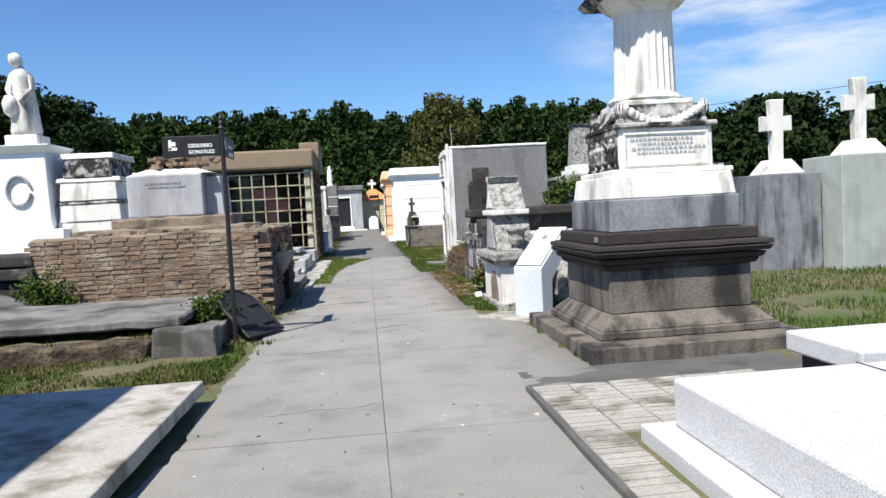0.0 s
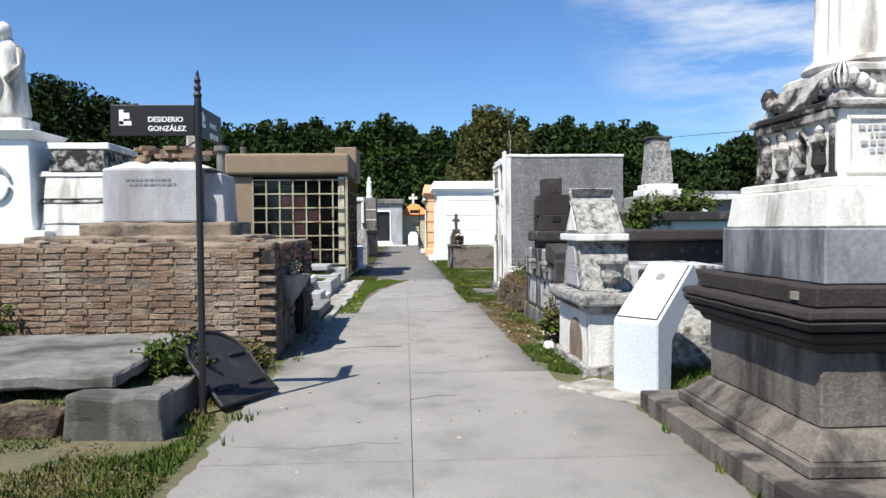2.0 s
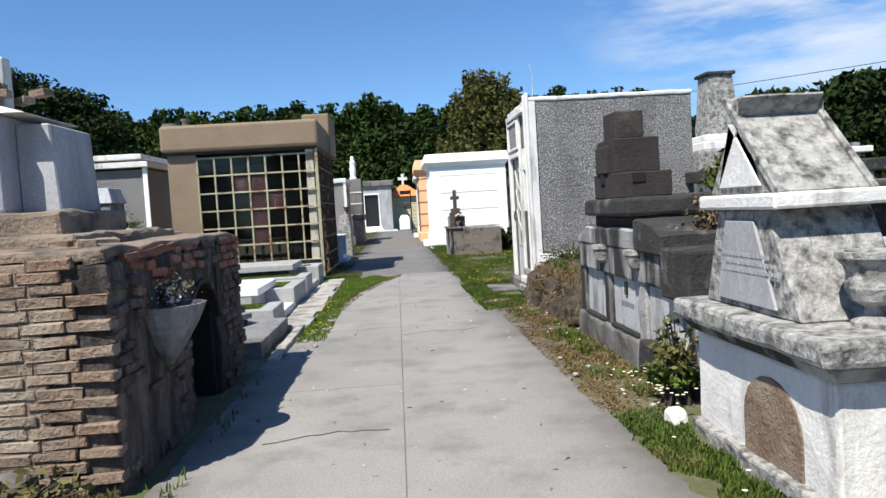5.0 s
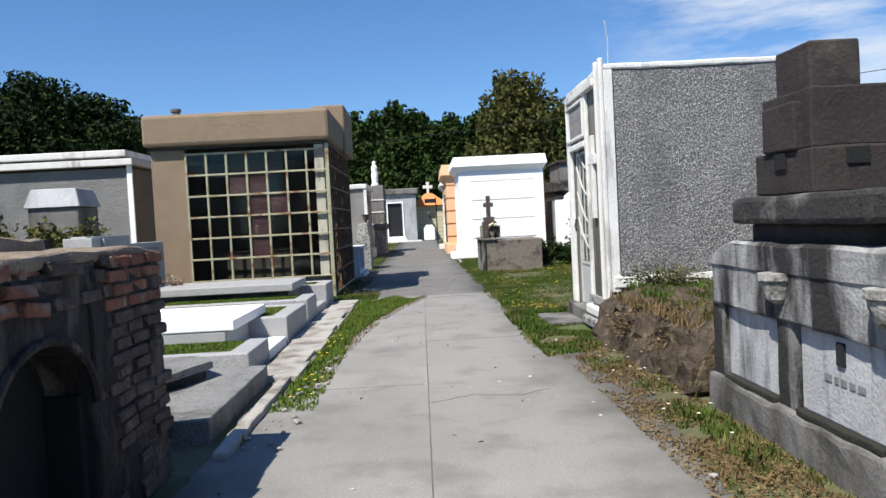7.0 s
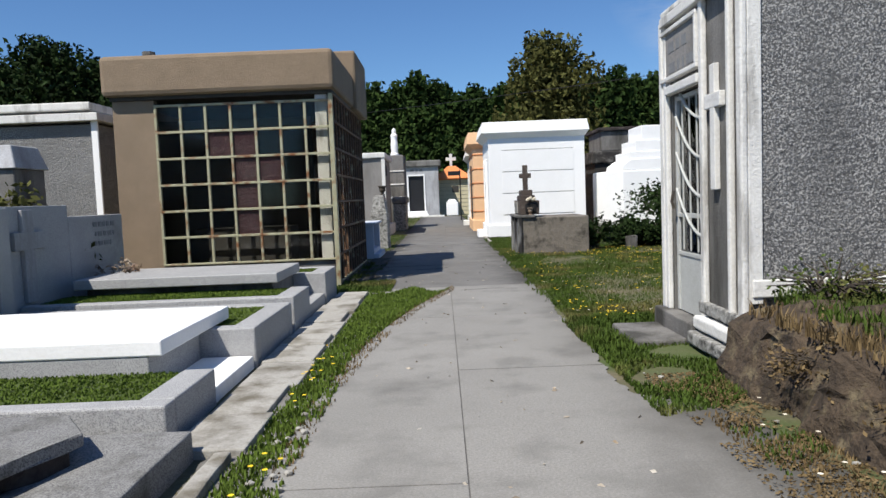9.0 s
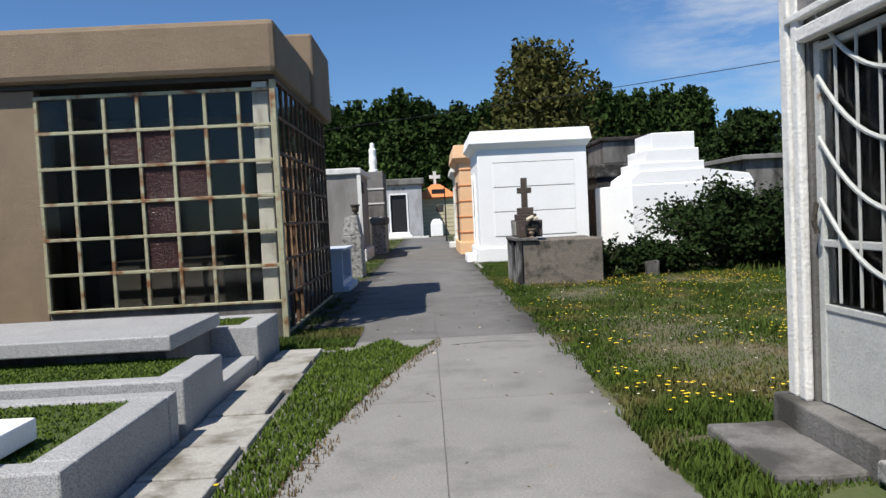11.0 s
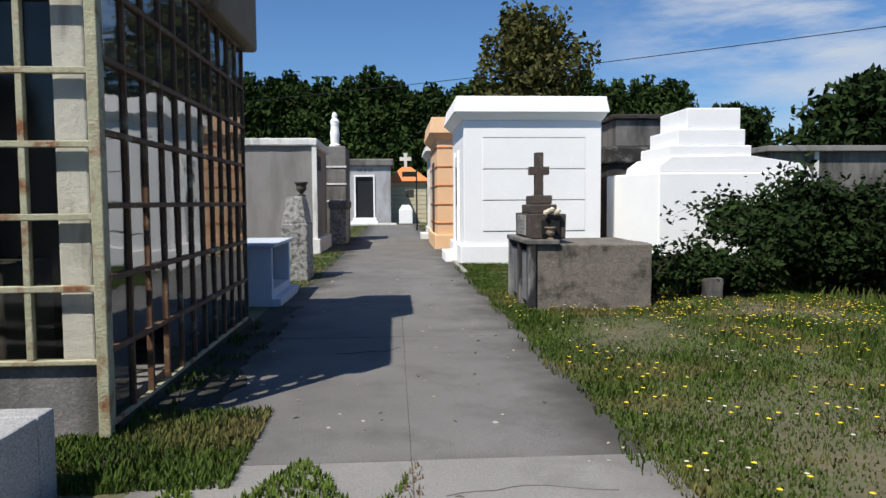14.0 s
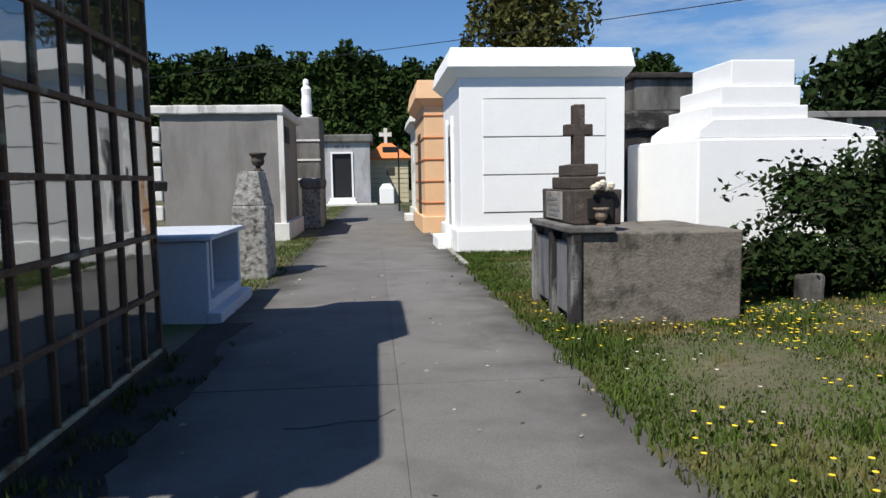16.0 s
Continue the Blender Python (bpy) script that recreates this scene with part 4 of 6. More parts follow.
def tan_mausoleum():
    t = thing("glazed_mausoleum", "tan roughcast mausoleum with rusty cream-painted glass lattice", "mausoleum", (-3.4, 27, 0))
    xl, xr, y0, y1 = -5.18, -1.72, 24.9, 29.0
    part("wall_south", box(xl, -4.52, y0, y0 + .15, 0, 3.08, .01), "tan", t)
    part("wall_south", box(-4.518, xr - .05, y0 + .01, y0 + .14, 0, .46, .008), "concrete", t)
    part("wall_west", box(xl, xl + .15, y0 + .152, y1 - .152, 0, 3.08, .01), "tan", t)
    part("wall_north", box(xl, xr, y1 - .15, y1, 0, 3.08, .01), "tan", t)
    part("floor_slab", box(xl + .152, xr - .08, y0 + .152, y1 - .152, 0, .12, 0), "concrete", t)
    part("corner_pillar", box(-1.99, -1.80, y0 + .04, y0 + .24, .46, 3.08, .015), "whiteworn", t, "whitewashed concrete pillar behind the glass")
    # added backdrop pieces, coloured dark for the dim room behind the glass
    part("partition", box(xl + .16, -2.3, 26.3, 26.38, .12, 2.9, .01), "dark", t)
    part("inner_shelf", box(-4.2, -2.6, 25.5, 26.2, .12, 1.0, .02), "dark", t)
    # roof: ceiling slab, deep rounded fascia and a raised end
    # the soffit's dark tone carries the shade under the roof
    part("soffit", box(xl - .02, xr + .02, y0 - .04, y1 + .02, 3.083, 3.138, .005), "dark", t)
    part("roof", box(xl - .10, xr + .08, y0 - .17, y1 + .12, 3.14, 3.76, .07), "tan", t, "deep tan rendered roof band")
    part("roof_block", box(-2.3, xr + .14, y1 - 1.7, y1 + .16, 3.10, 4.22, .04), "tan", t)
    part("vent_pipe", lathe([(.09, 0), (.09, .3), (.11, .3), (.11, .36)], -5.05, 26.2, 3.74, 12), "concrete", t)
    # kerb given the same blackened tone for the wall's shade
    part("side_kerb", box(xr - .03, xr + .02, y0 + .1, y1, -.04, .08, .01), "mossshade", t)
    # front lattice
    cols, rows, xa, xb, za, zb = 7, 6, -4.50, xr - .03, .48, 2.98
    lat = part("lattice", box(xa - .02, xb, y0 - .035, y0 + .02, za - .03, za, .006), "cream", t, "cream-painted glazing bars with rust")
    ny = y0
    for i in range(cols + 1):
        x = xa + (xb - xa) * i / cols
        part("glazing_bar", box(x - .02, x + .02, ny - .03, ny + .02, za, zb, .005), "cream", lat)
    for k in range(1, rows + 1):
        z = za + (zb - za) * k / rows
        part("glazing_bar", box(xa - .02, xb + .02, ny - .034, ny + .012, z - .019, z + .019, .005), "cream", lat)
    cw, ch = (xb - xa) / cols, (zb - za) / rows
    pane = mesh_of(box(-cw / 2, cw / 2, -.003, .003, -ch / 2, ch / 2, 0), "pane")
    red = mesh_of(box(-cw / 2, cw / 2, -.003, .003, -ch / 2, ch / 2, 0), "redpane")
    for i in range(cols):
        for k in range(rows):
            p = piece("pane", red if i == 3 and k not in (0, 5) or (i, k) in ((2, 4), (4, 3)) else pane, lat, (xa + cw * (i + .5), ny + .006, za + ch * (k + .5)), (radians(RNG.normal() * .35), 0, radians(RNG.normal() * .35)))
            p.visible_shadow = False
    part("corner_post", box(xr - .045, xr + .025, y0 - .05, y0 + .02, .02, 3.08, .008), "cream", t, "rust-streaked cream corner post")
    # side lattice
    ya, yb, za, zb = y0 + .03, y1 - .1, .1, 3.08
    cols, rows = 11, 7
    lat = part("lattice", box(xr - .02, xr + .02, ya, yb, za - .03, za, .006), "cream", t, "rusty side glazing bars")
    for i in range(cols + 1):
        y = ya + (yb - ya) * i / cols
        part("glazing_bar", box(xr - .02, xr + .022, y - .017, y + .017, za, zb, .005), "cream" if i == 0 else "rust", lat)
    for k in range(1, rows + 1):
        z = za + (zb - za) * k / rows
        part("glazing_bar", box(xr - .02, xr + .026, ya, yb, z - .018, z + .018, .005), "rust", lat)
    cw, ch = (yb - ya) / cols, (zb - za) / rows
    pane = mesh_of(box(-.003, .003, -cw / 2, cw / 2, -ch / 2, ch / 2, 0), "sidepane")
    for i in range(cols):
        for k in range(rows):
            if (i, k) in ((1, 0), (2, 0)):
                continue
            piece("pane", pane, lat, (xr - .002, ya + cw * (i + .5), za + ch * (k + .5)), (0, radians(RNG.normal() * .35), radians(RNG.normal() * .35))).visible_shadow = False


tan_mausoleum()


# ---- graves on the west side ----
TURF = []


def west_graves():
    g = thing("flat_grave_slab", "flat grey concrete grave slab lying beside the path", "grave", (-2.7, 4.3, 0))
    part("slab", box(-4.6, -1.42, 2.0, 6.15, .08, .19, .015, wear=.006), "flag", g)
    part("foot", box(-4.5, -1.52, 2.1, 6.05, -.05, .08, .01), "darkstone", g)
    g = thing("ruined_grave", "broken low concrete grave overgrown with weeds", "grave", (-3.2, 9.2, 0))
    part("front_kerb", box(-2.45, -1.74, 8.30, 8.60, -.05, .33, .03, wear=.03), "concrete", g)
    part("side_kerb", box(-2.05, -1.80, 8.63, 11.2, -.05, .26, .03, wear=.03), "concrete", g)
    part("bed", box(-5.4, -2.06, 8.63, 11.3, -.05, .22, .02, wear=.05), "soil", g)
    part("lid", prism([(8.62, .31), (10.5, .36), (10.5, .47), (8.62, .42)], "x", -5.3, -2.2, .02, wear=.02), "concrete", g, "cracked fallen lid slab")
    part("front_kerb", box(-5.4, -2.52, 8.36, 8.60, -.05, .22, .05, wear=.05), "bank", g, "crumbled kerb under earth and weeds")
    part("rubble", box(-4.9, -4.4, 8.5, 8.9, .2, .42, .1, wear=.05), "lichen", g)
    g = thing("rounded_grave_cover", "low rounded grey stone grave cover", "grave", (-6, 10.3, 0))
    part("cover", prism([(-7.4, 0), (-4.7, 0)] + [(-6.05 + 1.35 * math.cos(a), .45 * math.sin(a) + .25) for a in np.linspace(0, math.pi, 12)], "y", 9.6, 11.0, .02, wear=.01), "concrete", g)
    g = thing("dark_stepped_tomb", "dark stepped stone tomb with horizontal ledges", "tomb", (-6.2, 11.9, 0))
    for k, (z0, z1, d) in enumerate(((0, .75, 0), (.78, .95, .08), (.98, 1.14, .02))):
        part("course", box(-7.8, -5.0 + d * .3, 11.45 - d, 13, z0, z1, .02, wear=.01), "darkstone", g)
    # statue on its pedestal, set well behind the vault
    def back(b, k):
        b.transform(Matrix.Translation((0, 0, 1.5)) @ Matrix.Scale(k, 4) @ Matrix.Translation((0, 0, -1.5)))
        return b
    g = thing("statue_pedestal", "white marble pedestal with wreath relief", "pedestal", (-7.4, 17.4, 0))
    px, py = -5.15, 12.0
    part("foot", back(box(px - .75, px + .62, py - .5, py + .62, 1.12, 1.52, .02), 1.44), "white", g)
    part("core", back(box(px - .7, px + .5, py - .4, py + .6, 0, 1.12, .01), 1.44), "concrete", g)
    d = part("die", back(frustum(px - .42, px + .42, py - .4, py + .42, 1.52, px - .38, px + .38, py - .37, py + .38, 2.68), 1.44), "white", g)
    part("cap", back(frustum(px - .40, px + .40, py - .38, py + .4, 2.68, px - .5, px + .5, py - .48, py + .5, 2.80), 1.44), "white", g)
    wreath = tube([(px - .02 + .17 * math.cos(a), py - .41, 2.12 + .22 * math.sin(a)) for a in np.linspace(.3, 2 * math.pi - .2, 20)], .025, None, 6)
    part("wreath", back(wreath, 1.44), "greymarble", d, "carved marble wreath")
    part("plinth", back(box(px - .24, px + .24, py - .24, py + .24, 2.80, 2.98, .02), 1.44), "marble", g)
    solo("statue", back(statue(px, py, 2.98, 1.28), 1.44), "marble", "weathered white marble statue of a draped figure", "statue")
    # marble blocks on the brick vault
    g = thing("white_sarcophagus", "weathered white marble sarcophagus with moulded courses", "tomb", (-6.1, 17.6, 0))
    for nm, h, z0, z1, mt in (("footing", .6, .3, 1.3, "concrete"), ("base", .56, 1.3, 1.62, "marble"), ("lower_course", .52, 1.62, 1.92, "marble"), ("moulding", .56, 1.92, 1.98, "sootmarble"), ("die", .48, 1.98, 2.3, "marble"), ("shelf", .55, 2.3, 2.38, "marble"), ("cap", .40, 2.38, 2.7, "sootmarble"), ("lid", .46, 2.7, 2.8, "marble")):
        part(nm, back(frustum(-4.75 - h, -4.75 + h, 13.2, 14.4, z0, -4.75 - h + .02, -4.75 + h - .02, 13.22, 14.38, z1, wear=.006), 1.28), mt, g)
    g = thing("grey_marble_tomb", "grey marble inscribed block with broken brick top", "tomb", (-3.3, 13.4, 1.35))
    b = part("block", box(-4.05, -2.78, 13.0, 14.0, 1.62, 2.36, .03), "greymarble", g)
    part("chamfer", frustum(-2.778, -2.48, 13.25, 14.0, 1.62, -2.778, -2.52, 13.25, 14.0, 2.30), "greymarble", g)
    part("base", box(-4.3, -2.3, 12.8, 14.1, 1.40, 1.62, .04, wear=.03), "mortar", g)
    part("shoulder", frustum(-4.02, -2.6, 13.05, 14.0, 2.36, -3.75, -2.9, 13.2, 13.9, 2.46), "marble", g)
    bars(b, Matrix.Translation((-3.4, 12.994, 2.2)) @ FRONT, .7, 2, "ink", .03)
    rr = random.Random(9)
    for i in range(40):
        x, y = rr.uniform(-3.75, -2.85), rr.uniform(13.2, 13.9)
        part("brick", turned(box(x - .1, x + .1, y - .05, y + .05, 2.45 + .055 * (i % 4), 2.51 + .055 * (i % 4), .008), x, y, rr.uniform(-40, 40)), "brick", g)
    part("finial_stub", box(-3.05, -2.9, 13.4, 13.55, 2.45, 2.86, .03), "marble", g)
    # granite plots
    xs = -1.66
    g = thing("broken_granite_grave", "grey granite grave with broken black-edged cover slab", "grave", (-3.2, 16.4, 0))
    part("plinth", box(-5.2, -1.45, 15.3, 17.2, -.05, .155, .012, wear=.004), "dullgranite", g)
    part("cover", prism([(-5, 15.42), (-2.62, 15.38), (-2.34, 15.75), (-2.13, 16.04), (-1.98, 16.3), (-1.92, 16.55), (-1.82, 16.76), (-2.05, 17.08), (-5, 17.1)], "z", .235, .30, .008, wear=.008), "dullgranite", g, "cracked grey cover slab")
    part("broken_core", prism([(-5, 15.46), (-2.7, 15.45), (-2.36, 15.85), (-2.15, 16.15), (-2.0, 16.4), (-1.88, 16.72), (-2.1, 17.03), (-5, 17.05)], "z", .15, .24, .01, wear=.045), "darkstep", g, "dark broken edge under the slab")

    def kerbed(name, y0, y1, z, label, rear=True):
        g = thing(name, label, "grave", (-3.2, (y0 + y1) / 2, 0), "granite kerbed graves")
        end = y1 - .162 if rear else y1
        sides = [(-4.6, xs, y0, y0 + .16), (xs - .22, xs - .002, y0 + .162, end)]
        if rear:
            sides.append((-4.6, xs, y1 - .16, y1))
        for a in sides:
            part("kerb", box(*a, -.05, z, .015), "granite", g)
        part("turf", box(-4.6, xs - .222, y0 + .162, end, -.02, z - .02, .01), "lawn", g, "clipped green turf")
        TURF.append((-4.5, xs - .24, y0 + .17, end, z - .02))
        return g
    g = kerbed("kerbed_grave", 17.38, 18.30, .25, "speckled granite kerbed grave filled with green turf", False)
    g2 = thing("white_cover_grave", "white marble cover slab on a low grave", "grave", (-3.2, 19.0, 0))
    part("cover", box(-4.6, -2.03, 18.31, 19.92, .345, .46, .012), "white", g2)
    part("core", box(-4.5, -2.13, 18.32, 19.38, -.03, .345, .01), "granite", g2)
    part("step", box(-2.12, -1.68, 18.32, 19.38, -.03, .10, .01), "white", g2)
    kerbed("kerbed_grave", 19.4, 20.9, .34, "speckled granite kerbed grave filled with green turf")
    kerbed("kerbed_grave", 21.03, 21.95, .38, "long granite kerbed grave with short turf", False)
    g3 = thing("granite_cover_grave", "pale granite cover slab on broken concrete base", "grave", (-3.2, 22.9, 0))
    part("cover", box(-4.4, -2.0, 21.78, 23.12, .45, .57, .012), "granite", g3)
    part("core", box(-4.35, -2.1, 21.97, 23.13, -.03, .45, .02, wear=.02), "concrete", g3)
    part("low_step", box(-2.09, -1.68, 21.97, 23.13, -.03, .14, .01), "granite", g3)
    kerbed("kerbed_grave", 23.15, 24.1, .42, "granite kerb with turf against the glazed mausoleum")
    # headstones with crosses at the far ends
    g4 = thing("granite_headstone", "stepped grey granite headstone with a carved cross", "headstone", (-4.7, 20.9, 0))
    part("stone", box(-4.85, -4.62, 20.7, 22.2, 0, 1.46, .012), "granite", g4)
    w1 = part("wing", box(-4.85, -4.62, 22.202, 23.7, 0, 1.32, .012), "granite", g4)
    w2 = part("wing", box(-4.85, -4.62, 17.6, 20.46, 0, 1.2, .012), "granite", g4)
    part("front_pier", box(-4.85, -4.45, 20.47, 20.698, 0, 1.44, .012), "granite", g4)
    cr = part("cross", box(-4.62, -4.57, 21.15, 21.36, .4, 1.42, .01), "greymarble", g4, "pale raised cross")
    part("cross_arm", box(-4.62, -4.568, 20.98, 21.55, .98, 1.18, .01), "greymarble", cr)
    bars(w1, Matrix.Translation((-4.612, 23.1, 1.2)) @ EAST, .6, 3, "ink", .06)
    bars(w2, Matrix.Translation((-4.612, 19.4, 1.05)) @ EAST, .8, 3, "ink", .08)
    # mausoleum further back
    g5 = thing("grey_mausoleum", "grey roughcast mausoleum with white edging and flat roof", "mausoleum", (-8, 28, 0))
    part("wall", box(-10.2, -6.25, 26.6, 30, 0, 2.95, .01), "pebble", g5)
    part("white_edge", box(-6.32, -6.2, 26.55, 26.598, 0, 3.05, .01), "white", g5)
    part("roof", box(-10.3, -6.15, 26.45, 30.1, 3.0, 3.14, .01), "whiteworn", g5)
    part("roof_edge", box(-10.1, -6.3, 26.5, 30, 3.2, 3.34, .02), "whiteworn", g5)
    g6 = thing("glass_topped_tomb", "small grey tomb with pale glazed top", "tomb", (-6.5, 24, 0))
    part("body", box(-6.95, -6.05, 23.6, 24.4, 0, 2.02, .02), "concrete", g6)
    part("top", frustum(-7.0, -6.0, 23.55, 24.45, 2.02, -6.9, -6.1, 23.65, 24.35, 2.36), "greymarble", g6)
    g7 = thing("low_black_tomb", "low polished black tomb behind the brick vault", "tomb", (-6.5, 18.5, 0))
    part("body", box(-8.4, -5.4, 19.6, 21.4, 0, 1.45, .02), "darkstep", g7)
    g8 = thing("pale_grave_row", "pale stone grave edging behind the brick vault", "grave", (-5.8, 21, 0))
    part("edge", box(-6.5, -5.0, 20.5, 21.3, 0, 1.0, .02), "granite", g8)
    part("edge", box(-7.2, -5.3, 21.6, 22.0, 0, .9, .02), "granite", g8)
    g10 = thing("stone_column", "slim dark stone column", "column", (-7.3, 33, 0))
    part("shaft", lathe([(.28, 0), (.22, .4), (.2, 4.6), (.3, 4.7), (.3, 4.9)], -7.4, 33, 0, 16), "concrete", g10)
    # added out of view, only to throw shadow across the flat grave slab
    g11 = thing("shadowing_mausoleum", "unseen plain block added to shade the flat slab", "mausoleum", (-5, 2.4, 0))
    part("body", box(-6.6, -4.0, .9, 3.6, -.05, 4.6, .03), "concrete", g11)
    part("roof", box(-6.75, -3.9, .75, 3.75, 4.6, 4.8, .03), "concrete", g11)


west_graves()


# ---- graves on the east side at the start ----
def east_start():
    g = thing("granite_family_grave", "large speckled grey granite grave with raised cover", "grave", (3.4, 2, 0))
    part("cover", box(1.80, 5.6, -1.5, 4.22, .10, .40, .02), "palegranite", g)
    part("footing", box(1.62, 5.7, -1.6, 4.32, -.05, .10, .012), "palegranite", g)
    part("joint", box(3.0, 3.012, -1.4, 4.224, .12, .4045, 0), "iron", g)
    g = thing("granite_grave", "light granite grave cover over a dark joint", "grave", (4.6, 5, 0))
    part("cover", box(3.18, 6.4, 4.42, 5.3, .26, .42, .02), "palegranite", g)
    part("core", box(3.26, 6.3, 4.5, 5.22, -.05, .26, .01), "darkstone", g)
    tiles = thing("tile_pavement", "ribbed pale paving tiles round the granite grave", "pavement", (1.5, 3, 0), kind="structure")
    tm = mesh_of(merge(bmesh.new(), tile_bm()), "tile")
    y = -1.5
    rr = random.Random(4)
    n = 0
    while y < 5.5:
        x = 1.25
        while x < (1.62 if y < 4.2 else 3.1) - .2:
            piece("tile", tm, tiles, (x + .155, y + .155, .02 + rr.uniform(-.004, .004)), (rr.uniform(-.012, .012), rr.uniform(-.012, .012), 0))
            x += .315
        y += .315
    part("edge_kerb", box(1.20, 1.245, -1.5, 5.72, -.08, .045, .01, wear=.008), "patch", tiles)
    part("apron", box(1.26, 4.4, 5.66, 6.42, -.08, .0, .01, wear=.01), "patch", tiles)
    # tall piers with crosses beyond the lawn
    for x0, x1, y, h, mt, ct in ((7.35, 8.55, 12.9, 1.82, "darkstone", .58), (8.62, 11.0, 12.4, 2.1, "concrete", .66)):
        g = thing("cross_pier", "tall grey stone pier carrying a white cross" if mt == "darkstone" else "broad grey-green pier carrying a white cross", "tomb", ((x0 + x1) / 2, y, 0), "piers with crosses")
        part("pier", box(x0, x1, y, y + 1.2, -.05, h, .02, wear=.006), "bluegrey" if mt == "darkstone" else "greenrender", g)
        cx = x0 + ct
        part("cross_base", frustum(cx - .38, cx + .38, y + .1, y + .8, h, cx - .2, cx + .2, y + .25, y + .65, h + .28), "marble", g)
        part("cross", stone_cross(cx, y + .45, h + .28, 1.15, .60, .16, None, .035), "marble", g, "white stone cross")
    g = thing("green_sheet", "green plastic sheet draped over a low grave", "sheet", (7.2, 15, 0))
    bm = box(6.3, 8.4, 14.6, 16.0, 0, 1.3, .15, wear=.06)
    part("sheet", bm, "teal", g)
    # graves seen over the black tomb
    g = thing("broken_pillar", "tapered grey stone pillar on a stepped white base", "monument", (6.7, 22, 0))
    part("base", box(6.0, 7.4, 21.3, 22.7, 0, 2.3, .03), "lichen", g)
    part("step", box(6.2, 7.22, 21.5, 22.5, 2.3, 2.48, .03), "whiteworn", g)
    part("step", box(6.28, 7.12, 21.6, 22.4, 2.48, 2.62, .03), "whiteworn", g)
    part("shaft", frustum(6.36, 7.02, 21.68, 22.32, 2.62, 6.44, 6.94, 21.75, 22.25, 3.8, wear=.02), "lichen", g)
    part("cap", box(6.38, 6.99, 21.7, 22.3, 3.8, 3.87, .02), "darkstone", g)
    g = thing("planted_tomb", "dark tomb with white panel and pink flowers on top", "tomb", (5.6, 17.7, 0))
    part("body", box(4.72, 6.6, 17.0, 18.5, 0, 1.62, .02, wear=.01), "whiteworn", g)
    part("slab", box(4.6, 6.72, 16.88, 18.6, 1.62, 1.80, .02, wear=.01), "darkstone", g)
    for x, y, h, s in ((10.8, 24, 2.0, .7), (13, 30, 1.7, .8), (16, 33, 2.1, 1.0), (14.5, 22, 1.6, .9), (19, 28, 1.9, 1.1)):
        g = thing("low_tomb", "weathered grey stone tomb among the graves", "tomb", (x, y, 0), "tombs behind the black slab")
        part("body", box(x - s, x + s, y, y + 1.6, -.05, h * .7, .03, wear=.012), "concrete", g)
        part("cap", box(x - s - .1, x + s + .1, y - .1, y + 1.7, h * .7, h * .78, .02, wear=.01), "concrete", g)
        part("finial", frustum(x - s * .4, x + s * .4, y + .3, y + 1.1, h * .78, x - s * .2, x + s * .2, y + .5, y + .9, h), "marble", g)


def tile_bm():
    tmp = bmesh.new()
    box(-.15, .15, -.15, .15, -.06, .0, .006, tmp)
    for k in range(3):
        box(-.14, .14, -.135 + k * .095, -.065 + k * .095, -.001, .008, .003, tmp)
    return tmp


east_start()


# ---- further along ----
def cross_tomb():
    t = thing("cross_tomb", "grey concrete tomb with stepped head and dark stone cross", "tomb", (2.6, 30.4, 0))
    x0, y0, y1 = 1.74, 29.6, 31.15
    part("body", box(x0, 3.24, y0, y1, -.05, .84, .02, wear=.008), "tombrender", t)
    for yy in (y0 - .04, 30.25, y1 - .12):
        part("pilaster", box(x0 - .10, x0 - .002, yy, yy + .16, -.05, .88, .012), "stainstone", t)
    for ya, yb in ((y0 + .13, 30.24), (30.42, y1 - .13)):
        part("front_slab", box(x0 - .06, x0 - .002, ya, yb, .08, .74, .01), "bluegrey", t, "grey marble front slab")
    part("ledge", box(x0 - .12, x0 + .3, y0 - .05, y1 + .05, .84, .90, .012), "concrete", t)
    part("head", box(x0 - .02, x0 + .42, 29.75, 31.0, .90, 1.22, .015, wear=.008), "umber", t)
    part("head_step", box(x0 + .02, x0 + .36, 30.0, 30.75, 1.22, 1.34, .015, wear=.006), "umber", t)
    part("head_step", box(x0 + .06, x0 + .32, 30.12, 30.62, 1.34, 1.46, .015, wear=.006), "umber", t)
    part("cross", box(x0 + .13, x0 + .24, 30.30, 30.43, 1.46, 2.04, .01), "umber", t, "dark stone cross")
    part("cross_arm", box(x0 + .05, x0 + .32, 30.302, 30.428, 1.74, 1.85, .01), "umber", t)
    pl = part("plaque", box(x0 - .04, x0 - .022, 30.15, 30.75, .93, 1.2, .005), "flag", t, "white inscribed plaque")
    bars(pl, Matrix.Translation((x0 - .043, 30.45, 1.13)) @ WEST, .42, 4, "ink", .025)
    # niche drawn as a black block, its shade in the colour
    part("niche", box(x0 + .10, x0 + .34, 29.72, 29.76, .95, 1.15, .01), "soot", t)
    part("vase", urn(x0 + .2, 29.66, .90, .16), "brick", t)
    for k in range(5):
        part("posy", lathe([(.0, 0), (.03, .02), (.035, .05), (.01, .07)], x0 + .14 + .04 * k, 29.68 + .02 * (k % 2), 1.2 + .02 * (k % 3), 8), "pale", t)


cross_tomb()


